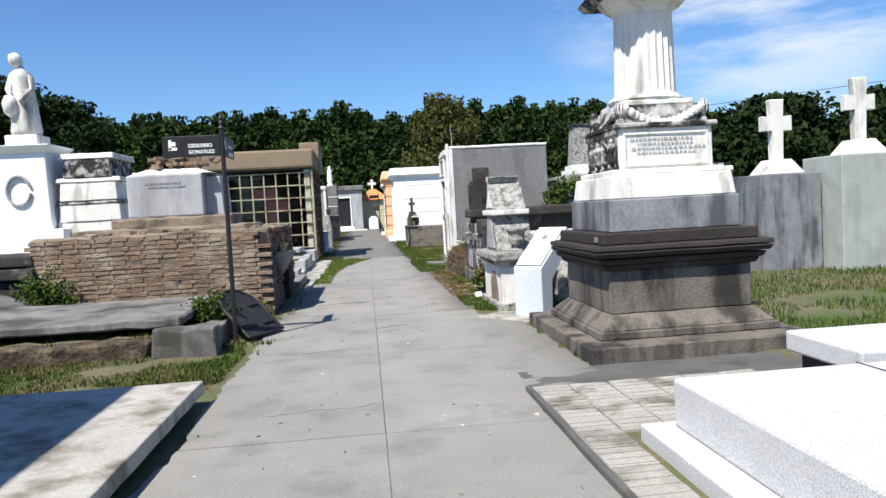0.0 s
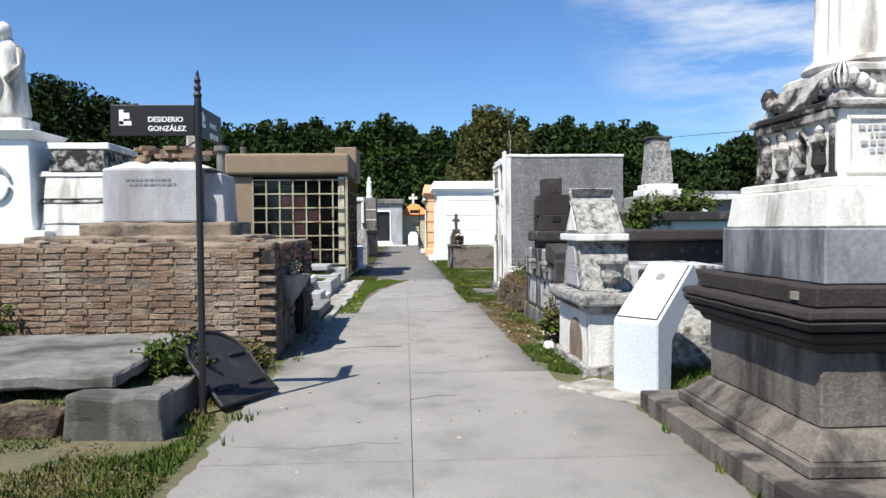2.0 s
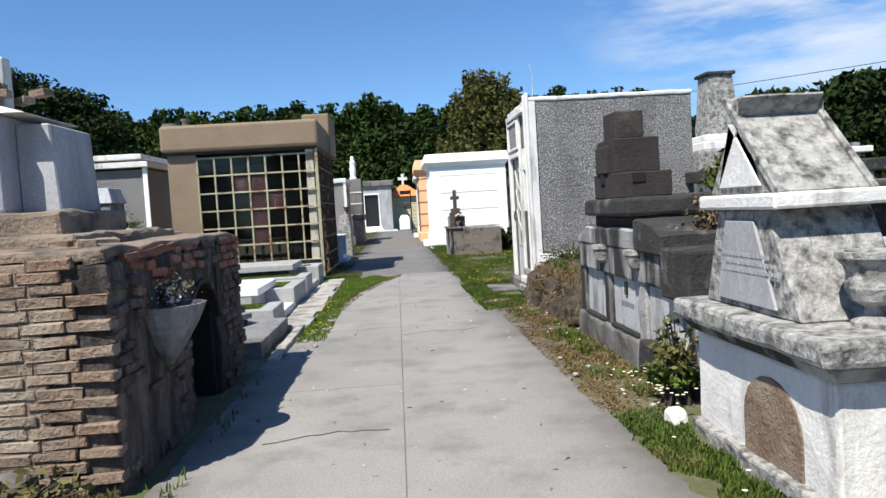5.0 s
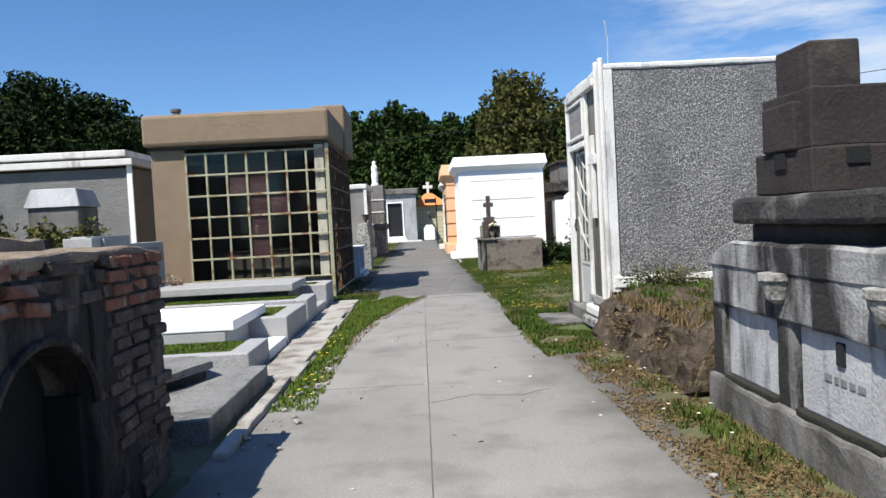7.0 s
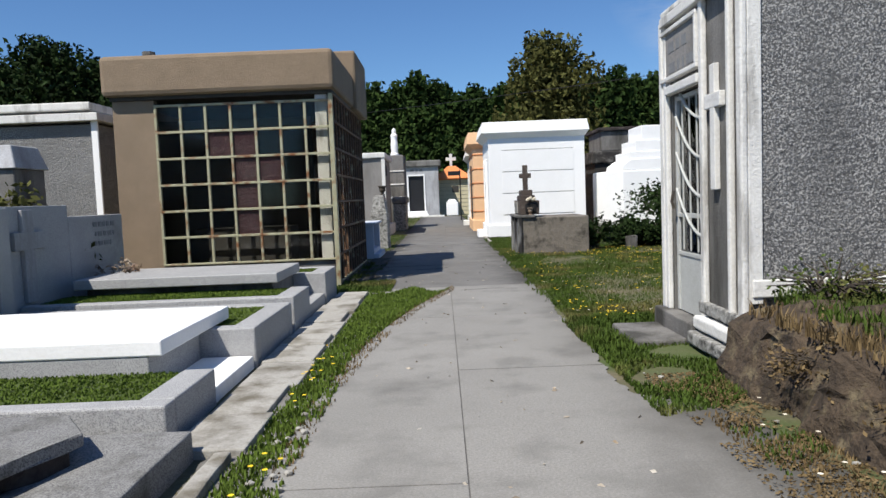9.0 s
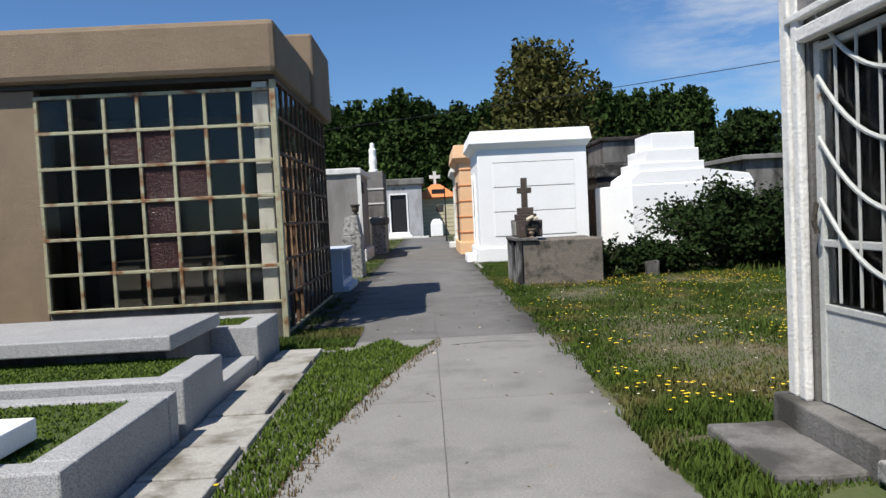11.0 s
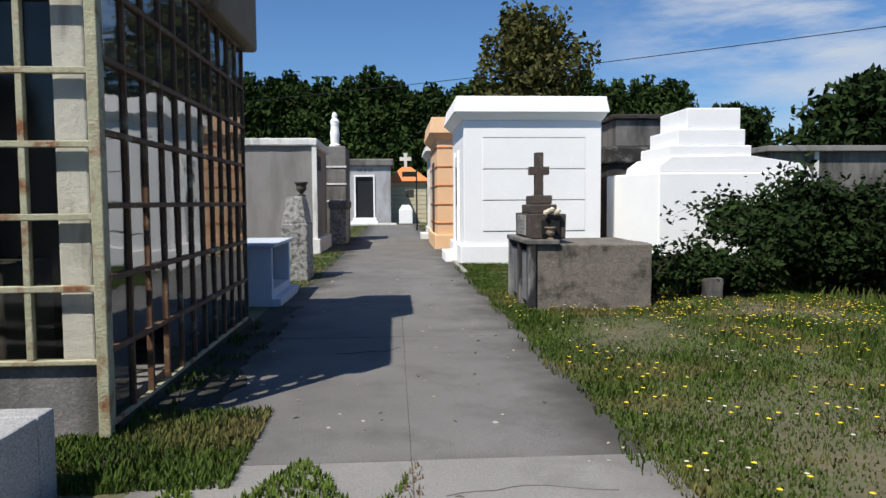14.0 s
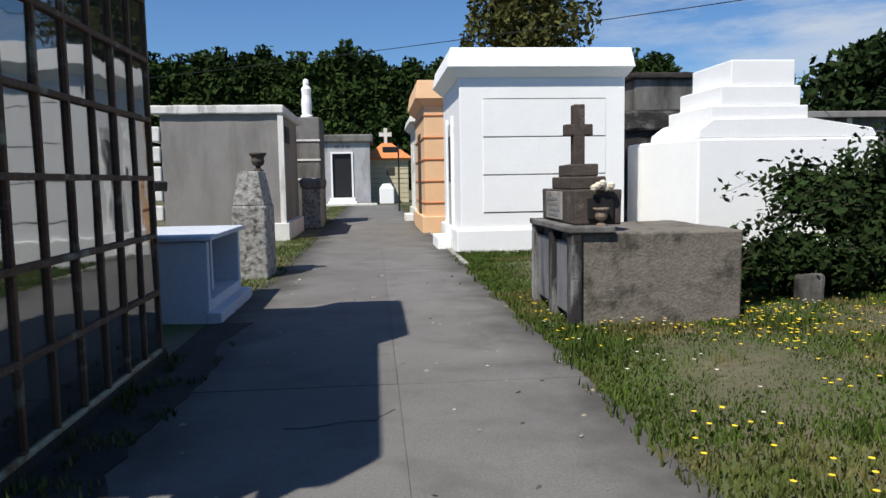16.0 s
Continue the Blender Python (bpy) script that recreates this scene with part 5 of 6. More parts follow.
def flat_house(name, label, x0, x1, y0, y1, h, wall, trim, grooves=True, door=True, cornice=.42):
    t = thing(name, label, "mausoleum", ((x0 + x1) / 2, (y0 + y1) / 2, 0))
    w = part("body", box(x0, x1, y0, y1, -.05, h, .015), wall, t)
    part("foot", box(x0 - .08, x1 + .02, y0 - .06, y1 + .02, -.05, .42, .02), trim, t)
    part("cornice", frustum(x0 - .02, x1 + .02, y0 - .02, y1 + .02, h, x0 - .2, x1 + .12, y0 - .16, y1 + .12, h + .16), trim, t)
    part("roof", frustum(x0 - .22, x1 + .14, y0 - .18, y1 + .14, h + .16, x0 - .16, x1 + .08, y0 - .12, y1 + .08, h + cornice), trim, t)
    for k in range(4 if grooves else 0):
        z = .72 + (h - 1.1) * k / 3
        part("groove", box(x0 + .42, x1 - .36, y0 - .004, y0 + .002, z, z + .016, 0), "concrete", w)
        if k < 3:
            part("raised_panel", box(x0 + .42, x1 - .36, y0 - .012, y0 - .002, z + .02, z + (h - 1.1) / 3 - .004, .005), wall, w)
    if door:
        ym = (y0 + y1) / 2
        d = part("door", box(x0 - .02, x0 + .002, ym - .42, ym + .42, .42, 2.45, .005), "silver", t, "grey metal door")
        for a in (-.5, .44):
            part("jamb", box(x0 - .06, x0 - .001, ym + a, ym + a + .07, .42, 2.56, .008), trim, d)
        part("window", box(x0 - .03, x0 - .021, ym - .25, ym + .25, 1.3, 2.2, .004), "dark", d)
        part("step", box(x0 - .35, x0 - .082, ym - .6, ym + .6, -.05, .22, .02), trim, t)
    return t


flat_house("white_mausoleum", "white painted mausoleum with grooved side and moulded cornice", 1.48, 4.52, 36.4, 39.4, 3.14, "white", "white", cornice=.51)
o = flat_house("peach_mausoleum", "peach painted mausoleum with banded walls and cornice", 1.22, 4.4, 41.8, 45.6, 3.2, "orange", "orange", grooves=False, door=False, cornice=.62)
for k in range(5):
    part("band", box(1.195, 1.219, 41.78, 45.6, .75 + k * .55, .78 + k * .55, .004), "rooforange", o)
    part("band", box(1.2, 4.4, 41.776, 41.797, .75 + k * .55, .78 + k * .55, .004), "rooforange", o)
part("door_recess", box(1.19, 1.222, 43.2, 44.1, .4, 2.6, .01), "dark", o)
flat_house("pale_mausoleum", "pale mausoleum beyond the peach one", 1.3, 4, 46.4, 50, 3.0, "whiteworn", "whiteworn", grooves=False)
o = thing("tomb_apron", "cracked concrete apron before the mausoleums", "paving", (1.4, 40, 0), kind="structure")
part("apron", box(1.29, 1.385, 34.6, 46, -.08, .03, .01, wear=.01), "flag", o)

o = thing("white_stepped_tomb", "broad white painted stepped tomb", "tomb", (7, 36.5, 0))
part("body", prism([(5.0, 36.9), (5.42, 35.3), (8.7, 35.3), (8.7, 37.6), (5.0, 37.6)], "z", -.05, 1.96, .03), "white", o)
part("roof", prism([(5.43, 1.96), (8.7, 1.96), (8.6, 2.12), (7.45, 2.3), (5.7, 2.3), (5.45, 2.12)], "y", 35.34, 37.5, .02), "white", o)
part("step", box(5.68, 7.42, 35.38, 37.2, 2.28, 2.52, .02), "white", o)
part("step", box(5.86, 7.30, 35.42, 37.1, 2.52, 2.86, .02), "white", o)
part("top", box(6.06, 7.21, 35.46, 37.0, 2.86, 3.30, .02), "white", o)
o = thing("dark_box_tomb", "grey stone tomb with blackened overhanging slabs", "tomb", (6.3, 39.8, 0))
part("body", box(5.3, 7.3, 38.6, 41, 0, 2.3, .03), "darkstone", o)
part("ledge", box(5.2, 7.4, 38.5, 41.1, 2.3, 2.74, .06, wear=.03), "darkstone", o)
part("upper", box(5.55, 7.05, 38.7, 40.8, 2.74, 3.42, .03), "concrete", o)
part("lid", box(5.45, 7.12, 38.6, 40.9, 3.42, 3.55, .03, wear=.02), "darkstep", o)

o = thing("arched_niche_tomb", "dark stained tomb with white arched headstones", "tomb", (8.6, 28.5, 0))
part("body", box(7.35, 11, 28.2, 30.2, 0, 1.52, .02, wear=.012), "stainstone", o)
part("cornice", box(7.18, 11.2, 28.0, 30.4, 1.52, 1.75, .04, wear=.02), "darkstone", o)
part("plinth", box(7.2, 11.2, 28.0, 30.4, -.02, .28, .03, wear=.02), "darkstone", o)
for k in range(3):
    x = 8.25 + k * .9
    part("arched_slab", prism([(x - .34, .3), (x + .34, .3), (x + .34, 1.1)] + [(x + .34 * math.cos(a), 1.1 + .28 * math.sin(a)) for a in np.linspace(.3, 2.8, 7)] + [(x - .34, 1.1)], "y", 28.14, 28.2, .008), "whiteworn", o, "pale arched slab")
o = thing("white_edged_mausoleum", "grey mausoleum with bright white edging", "mausoleum", (11, 34, 0))
part("wall", box(12.5, 17, 33, 37, 0, 2.6, .02), "render", o)
part("cornice", box(12.2, 17.3, 32.7, 37.3, 2.6, 2.82, .03), "whiteworn", o)
part("roof", box(12.6, 17, 33, 37, 2.82, 2.98, .02), "bluegrey", o)
part("post", box(12.4, 12.65, 32.85, 33.0, 0, 2.6, .01), "white", o)
o = thing("concrete_tomb", "long grey concrete tomb with pale corner strip", "tomb", (13, 44, 0))
part("wall", box(11.9, 20, 43, 47, 0, 2.9, .02), "concrete", o)
part("strip", box(13.3, 13.45, 42.95, 43, 0, 3.0, .01), "whiteworn", o)
part("roof", box(11.7, 20.2, 42.8, 47.2, 2.9, 3.08, .02), "render", o)

# west side beyond the glazed mausoleum
o = thing("white_niche_box", "small blue-white painted niche tomb open on one side", "tomb", (-2.3, 31.5, 0))
xa, xb, ya, yb, zt = -3.1, -1.68, 30.4, 32.1, .84
part("end_wall", box(xa, xb, ya, ya + .1, -.05, zt - .05, .01), "bluewhite", o)
part("end_wall", box(xa, xb, yb - .1, yb, -.05, zt - .05, .01), "bluewhite", o)
part("back_wall", box(xa, xa + .1, ya + .102, yb - .102, -.05, zt - .05, .01), "bluewhite", o)
part("floor_block", box(xa + .102, xb - .002, ya + .102, yb - .102, -.05, .2, .01), "bluewhite", o)
part("divider", box(xa + .102, xb - .14, (ya + yb) / 2 - .04, (ya + yb) / 2 + .04, .2, zt - .05, .01), "bluewhite", o)
part("lid", box(xa - .04, xb + .05, ya - .04, yb + .04, zt - .05, zt, .012), "bluewhite", o)
part("foot", box(xb - .02, xb + .12, ya - .03, yb + .03, -.05, .1, .012), "bluewhite", o)

o = thing("stone_stele", "lichened grey stele with sloped top and small urn", "headstone", (-1.8, 33.9, 0))
part("shaft", box(-2.05, -1.58, 33.6, 34.5, -.05, 1.02, .03, wear=.01), "lichen", o)
part("top", frustum(-2.03, -1.6, 33.62, 34.48, 1.02, -1.95, -1.68, 33.7, 34.4, 1.5, wear=.008), "lichen", o)
part("urn", urn(-1.72, 34.0, 1.5, .26), "bark", o)

o = thing("render_mausoleum", "plain grey rendered mausoleum with pale corner trim", "mausoleum", (-3.5, 42, 0))
part("body", box(-4.9, -2.2, 40.6, 44.2, 0, 2.92, .02), "render", o)
part("parapet", box(-5.1, -2.1, 40.5, 44.4, 2.92, 3.12, .03, wear=.01), "whiteworn", o)
part("corner_trim", box(-2.25, -2.12, 40.54, 40.598, 0, 2.92, .008), "whiteworn", o)
part("foot", box(-2.9, -2.05, 40.45, 44, -.02, .4, .02), "whiteworn", o)
for k in range(5):
    part("side_moulding", box(-5.25 + .04 * k, -4.902, 40.55, 41.2, .5 + .45 * k, .85 + .45 * k, .03), "whiteworn", o)
part("name_plate", box(-2.19, -2.17, 41.4, 42.2, 2.3, 2.7, .01), "darkstone", o)
o = thing("dark_ledge_tomb", "dark tomb with overhanging ledge", "tomb", (-3, 38.2, 0))
part("body", box(-5.4, -4.6, 37, 39, 0, 1.2, .03, wear=.02), "darkstone", o)
part("ledge", box(-5.6, -4.4, 36.8, 39.2, 1.2, 1.4, .03, wear=.02), "darkstone", o)
o = thing("statue_tower", "tall grey stone block carrying a white statue", "monument", (-1.9, 47, 0))
part("block", box(-2.6, -1.72, 46.4, 48.6, 0, 3.35, .03), "concrete", o)
for k in range(3):
    part("band", box(-2.62, -1.70, 46.37, 46.397, 1.4 + .6 * k, 1.46 + .6 * k, .004), "whiteworn", o)
solo("statue", lathe([(.2, 0), (.2, .1), (.15, .14), (.17, .5), (.14, .75), (.16, .95), (.09, 1.05), (.1, 1.14), (.08, 1.24), (.0, 1.28)], -2.15, 47.2, 3.35, 14), "white", "white statue on a grey tower block", "statue")
o = thing("low_side_tomb", "weathered low tomb with rounded lid", "tomb", (-1.9, 45.2, 0))
part("body", box(-2.15, -1.62, 44.6, 46.2, 0, 1.15, .03, wear=.02), "lichen", o)
part("lid", box(-2.2, -1.52, 44.5, 46.3, 1.15, 1.45, .1, wear=.03), "concrete", o)

o = thing("end_mausoleum", "pale grey mausoleum with dark doorway closing the path", "mausoleum", (-1.6, 68, 0))
part("wall", box(-3.1, -2.5, 66, 70, 0, 3.6, .02), "greymarble", o)
part("wall", box(-1.25, -.25, 66, 70, 0, 3.6, .02), "greymarble", o)
part("wall", box(-2.498, -1.252, 66, 66.3, 2.95, 3.6, .01), "greymarble", o)
part("back", box(-2.498, -1.252, 68, 68.2, 0, 3.6, 0), "dark", o)
part("roof", box(-3.3, -.05, 65.8, 70.2, 3.6, 4.05, .08), "concrete", o)
for a, b, c, d in ((-2.52, -2.42, .45, 2.95), (-1.33, -1.23, .45, 2.95), (-2.52, -1.23, 2.95, 3.05)):
    part("door_frame", box(a, b, 65.93, 66.02, c, d, .01), "white", o)
part("door_grille", box(-2.42, -1.33, 66.08, 66.12, .45, 2.95, .01), "iron", o, "dark glazed iron door")
for k in range(2):
    part("step", box(-2.6 - .1 * k, -1.15 + .1 * k, 65.7 - .3 * k, 66.02, -.02, .42 - .2 * k, .02), "white", o)
part("sill", box(-3.3, .1, 64.8, 65.38, -.05, .1, .02), "whiteworn", o)
bars(o, Matrix.Translation((-1.9, 65.99, 3.35)) @ FRONT, .8, 1, "ink", .16)

o = thing("orange_roof_chapel", "small cream tiled chapel with orange roof and white cross", "mausoleum", (.8, 70, 0))
part("wall", box(-.4, 2.1, 69, 72, 0, 2.75, .02), "yellowtile", o)
part("roof", frustum(-.7, 2.4, 68.7, 72.3, 2.75, .5, 1.1, 70.2, 70.8, 3.75), "rooforange", o)
part("eaves", box(-.65, 2.35, 68.75, 72.25, 2.66, 2.75, .02), "rooforange", o)
part("cross", stone_cross(.75, 70.4, 3.7, 1.0, .8, .12, None, .04), "marble", o, "white cross on the ridge")
for k in range(8):
    part("tile_course", box(-.42, 2.12, 68.985, 68.998, .3 + .3 * k, .315 + .3 * k, 0), "concrete", o)
part("window", box(.75, 1.25, 68.97, 69.0, 1.7, 2.2, .01), "dark", o)
o = thing("white_headstone", "white headstone before the chapel", "headstone", (.7, 66, 0))
part("stone", box(.25, 1.1, 66, 66.4, 0, .95, .05), "white", o)
part("shoulder", frustum(.28, 1.07, 66.02, 66.38, .95, .45, .9, 66.05, 66.35, 1.2), "white", o)
o = thing("lamp_sign_post", "slim dark signpost at the path's end", "sign", (1.05, 56, 0))
part("post", lathe([(.05, -.05), (.04, .2), (.035, 2.9), (0.01, 2.95)], 1.05, 56, 0, 10), "iron", o)
part("plate", box(.35, 1.03, 55.98, 56.02, 2.6, 2.85, .005), "iron", o)
o = thing("overhead_cable", "thin black overhead cable crossing the sky", "cable", (8, 43, 6))
part("cable", tube([(-14 + 50 * i / 24, 63 - 43 * i / 24, 6.6 - .6 * math.sin(math.pi * i / 24)) for i in range(25)], .014, None, 5), "iron", o)
for x, y in ((-14, 63), (36, 20)):
    g = thing("cable_pole", "slim weathered pole carrying the overhead cable", "pole", (x, y, 0))
    part("shaft", lathe([(.12, -.1), (.08, 6.7)], x, y, 0, 10), "bark", g)


o = thing("roof_aerial", "thin pale wire aerial standing on the mausoleum roof", "aerial", (2.3, 18.75, 3.08))
part("rod", tube([(2.3, 18.75, 3.05), (2.31, 18.75, 3.4), (2.28, 18.75, 3.62)], .006, None, 5), "silver", o)
o = thing("small_headstone", "small weathered grey stone at the bramble's foot", "headstone", (4.4, 30.2, 0))
part("stone", box(4.25, 4.52, 30.3, 30.5, -.05, .30, .05, wear=.03), "concrete", o)
o = thing("white_stone", "pale broken stone in the weeds by the tomb", "stone", (1.82, 11.95, 0))
part("stone", box(1.74, 1.86, 11.92, 12.04, -.03, .085, .03, wear=.02), "whiteworn", o)


# ---- trees ----
def tree(name, label, x, y, h, width, leaf, n, size, seed, conic=0.5, material="forest", low=.12):
    """Trunk, limbs, and a crown of leaf clumps gathered round the limb ends."""
    rng = np.random.default_rng(seed)
    t = thing(name, label, "tree", (x, y, 0), "trees")
    part("trunk", tube([(x + rng.normal() * .05 * h * .2, y, h * .92 * i / 6 - .1) for i in range(7)], h * .017, None, 7, h * .003), "bark", t)
    lb, pts = bmesh.new(), []
    for k in range(26):
        f = low + (1 - low) * (k + rng.uniform(0, 1)) / 26
        z = h * f
        reach = width * .5 * ((1 - f) ** conic) * min(1, (f - low + .12) * 4) * rng.uniform(.6, 1.15)
        a = k * 2.4 + rng.uniform(-.5, .5)
        tip = Vector((x + reach * math.cos(a), y + reach * math.sin(a), z + reach * .25))
        tube([(x, y, z - reach * .2), tip], h * .005, lb, 4, h * .001)
        m = int(n / 26 * (.4 + reach / (width * .5)))
        c = np.array(tip) * .62 + np.array((x, y, z)) * .38
        pts.append(c + np.clip(rng.normal(size=(m, 3)), -1.5, 1.5) * np.array([reach * .36 + .05 * width, reach * .36 + .05 * width, h * .035 + .02 * width]))
    part("limb", lb, "bark", t)
    v, f = leaves(np.concatenate(pts) - np.array([x, y, 0]), size)
    crown = soup("crown", v, f, material, "", "", "", t)
    return t


kinds = [tree("tree", "tall dark green tree in the far belt of woods", -4 + 5 * k, 136, 18.9, 9.5, "f", 6500, .46, 20 + k, .6, "forest", .03) for k in range(4)]
rr = random.Random(2)
for row, (yy, step, x0, x1) in enumerate(((131, 3.6, -110, 45), (137, 3.8, -115, 47), (143, 4.2, -120, 50))):
    x = x0
    while x < x1:
        if abs(x - 3.5) > 9 or row != 1:
            s = rr.uniform(.90, 1.06) * (1.0 + .03 * row)
            k = copy_thing(rr.choice(kinds), pose(x, yy + rr.uniform(-3, 3), 0, 0, 0, rr.uniform(0, 360)))
            k.scale = (s, s, s)
        x += step * rr.uniform(.75, 1.25)
tree("tree", "tall yellowish green tree behind the mausoleums", 5.9, 52, 9.0, 6.2, "b", 17000, .145, 41, .3, "birch", .1)
for x, y, h, w, sd in ((-41, 90, 18, 15, 51), (-50, 88, 18.5, 16, 52), (-60, 84, 18, 15, 53), (-35, 92, 16, 12, 61), (30, 63, 8.2, 11, 54), (37, 62, 9.2, 12, 55), (45, 59, 9, 12, 56), (54, 58, 9.4, 13, 59), (62, 53, 9.2, 13, 60), (34, 92, 10, 10, 57)):
    tree("tree", "broad dark leafy tree beyond the graves", x, y, h, w, "l", 19000, .32, sd, .35, "leaf", .06)


# ---- shrubs, weeds and grass ----
def bush(name, label, x, y, r, h, n, size, seed, material="leaf", base=0.0):
    rng = np.random.default_rng(seed)
    t = thing(name, label, "shrub", (x, y, base))
    st = bmesh.new()
    pts = []
    for k in range(46):
        a, q = rng.uniform(0, 2 * math.pi), math.sqrt(rng.uniform(0, 1))
        tip = np.array((x + r * q * math.cos(a), y + r * q * math.sin(a) * .8, base + h * (1 - .45 * q * q) * rng.uniform(.45, 1.12)))
        tube([(x + rng.normal() * .2 * r, y + rng.normal() * .15 * r, base - .02), tuple(tip * .5 + np.array((x, y, base + h * .5)) * .5), tuple(tip)], .012, st, 4, .003)
        m = n // 46
        f = rng.uniform(.1, 1, m)[:, None] ** .7
        root = np.array((x, y, base + h * .15))
        pts.append(root + (tip - root) * f + rng.normal(size=(m, 3)) * .075 * r)
    # arching sprays that stand out from the mass
    for k in range(22 if r > .9 else 0):
        a = rng.uniform(0, 2 * math.pi)
        d = np.array((math.cos(a), math.sin(a) * .8, 0))
        s0 = np.array((x, y, base + h * rng.uniform(.35, .85))) + d * r * .6
        ln = r * rng.uniform(.3, .62)
        line = [s0 + d * ln * q + np.array((0, 0, h * (.28 * q - .34 * q * q))) for q in np.linspace(0, 1, 6)]
        tube([tuple(q) for q in line], .007, st, 4, .002)
        pts.append(np.concatenate([q + rng.normal(size=(14, 3)) * .035 * r for q in line]))
    part("stem", st, "bark", t)
    p = np.concatenate(pts)
    p = p[p[:, 2] > base + .02]
    v, f = leaves(p - np.array([x, y, base]), size, .3)
    soup("foliage", v, f, material, "", "", "", t)
    return t


bush("bramble_bush", "dense dark green bramble bush by the lawn", 6.95, 31.8, 2.15, 1.75, 36000, .056, 61)
bush("bramble_bush", "dense dark green bramble spreading over a grave", 4.75, 31.0, .9, .75, 7000, .052, 62)
bush("bramble_bush", "low bramble growing over the tomb end", 3.5, 30.4, .5, .8, 2600, .045, 69)
bush("dead_brush", "brown dead brushwood on the earth bank", 2.35, 16.5, .55, .62, 2600, .018, 74, "dry")
bush("dead_brush", "brown dead brushwood on the earth bank", 2.3, 17.5, .55, .6, 2600, .018, 75, "dry")
bush("weed_clump", "green weeds at the wall's foot", 2.7, 18.35, .6, .34, 900, .02, 76, "blade", .5)
bush("weed_clump", "green weeds beside the brick vault", -1.75, 10.9, .35, .35, 900, .03, 77, "blade")
bush("weed_clump", "green weeds with white flowers between tombs", 1.95, 12.35, .25, .6, 900, .03, 78, "blade")
bush("weed_clump", "green weeds sprouting on the ruined grave", -2.0, 9.5, .4, .4, 1800, .028, 79, "blade", .2)
bush("weed_clump", "dark green weeds with white flowers at the brick wall", -4.75, 11.15, .5, .75, 2600, .03, 80, "blade", .2)
bush("weed_clump", "dry grassy weeds on the stained tomb", 2.55, 12.95, .3, .5, 700, .02, 81, "dry", .98)
bush("shrub", "low green shrub on the planted tomb", 4.75, 17.1, .5, .8, 2200, .05, 63, "blade", 1.3)
bush("shrub", "low green shrub with pink flowers", 5.7, 17.8, .9, .4, 1500, .05, 64, "blade", 1.79)
bush("shrub", "yellow-green hedge before the grey mausoleum", -6.2, 22.4, 1.6, 1.8, 12000, .05, 65, "birch")
bush("shrub", "reddish dry shrub by the headstone", -4.25, 22.7, .4, .75, 1100, .04, 66, "brick")
bush("shrub", "weedy tuft on the arched tomb", 8.4, 28.3, .7, .55, 1500, .05, 67, "blade", 1.7)


def scatter(n, x0, x1, y0, y1, z=0.0, clump=1.6, keep=0.0, seed=1):
    g = np.random.default_rng(seed)
    p = np.stack([g.uniform(x0, x1, n), g.uniform(y0, y1, n), np.full(n, z)], 1)
    ok = np.array([noise.noise((a * clump, b * clump, seed)) for a, b, _ in p]) > keep
    return p[ok]


def grass(label, pts, height, material="blade", width=.007):
    v, f = blades(np.concatenate(pts), height, width)
    soup("grass", v, f, material, label, "grass")


grass("green lawn grass with uneven tufts", [scatter(210000, 1.3, 7.5, 20.9, 36, -.02, .9, -.8, 2), scatter(9000, 1.3, 2.2, 20.9, 37, -.02, 2, -.3, 3)], .052)
grass("taller tufts in the lawn", [scatter(30000, 1.4, 7.0, 21, 31.5, -.02, 1.3, .22, 103)], .11)
grass("far lawn grass", [scatter(9000, 6, 14, 18, 36, -.02, .7, -.3, 4)], .22, "blade", .014)
grass("grass beside the monument", [scatter(14000, 4.3, 9.5, 6.6, 12.8, -.02, .8, -.35, 5)], .09)
grass("grass wedge on the path's edge", [np.array([q for q in scatter(36000, -1.15, .02, 16.6, 24.6, 0, 2.2, -.75, 6) if q[0] < -.97 + .97 * (max(0, q[1] - 17) / 7) ** 2.2 and q[1] < 24.1 + .3 * math.sin(q[0] * 9)]),
                                          scatter(2600, -1.2, -.85, 16.0, 19.5, 0, 3, -.15, 16)], .04, "turf")
grass("dry bleached grass along the wedge", [np.array([q for q in scatter(9000, -1.1, .1, 16.8, 24.4, 0, 2.2, -.3, 105) if abs(q[0] + .93 - .97 * (max(0, q[1] - 17) / 7) ** 2.2) < .09])], .03, "dry", .005)
grass("verge grass beside the path", [scatter(3000, 1.25, 1.9, 20.7, 22, -.02, 2, -.2, 9),
                                      scatter(2500, -1.6, -1.25, 25.6, 29.4, -.02, 3, .2, 10), scatter(9000, -2.0, -.85, 24.08, 25.4, -.01, 2, -.6, 106), scatter(3500, -2.1, -1.4, 32.6, 41, -.02, 2, -.2, 11), scatter(3000, 1.3, 2.2, 46, 64, -.02, 2, -.2, 14), scatter(3000, -2.4, -1.5, 46, 64, -.02, 2, -.2, 15)], .06)
grass("low verge grass with dry stems", [scatter(9000, 1.45, 1.95, 10.1, 12.3, -.02, 2.2, -.05, 7), scatter(11000, 1.25, 2.1, 17.6, 20.6, -.01, 1.8, -.1, 8), scatter(3500, 1.55, 2.1, 12.3, 17.4, -.01, 2.2, .1, 104)], .045)
grass("grass round the information stele", [scatter(6000, 2.4, 4.2, 9.2, 10.4, -.02, 1.5, -.4, 101), scatter(1500, 2.6, 3.6, 8.98, 9.4, -.02, 2, -.2, 102)], .13)
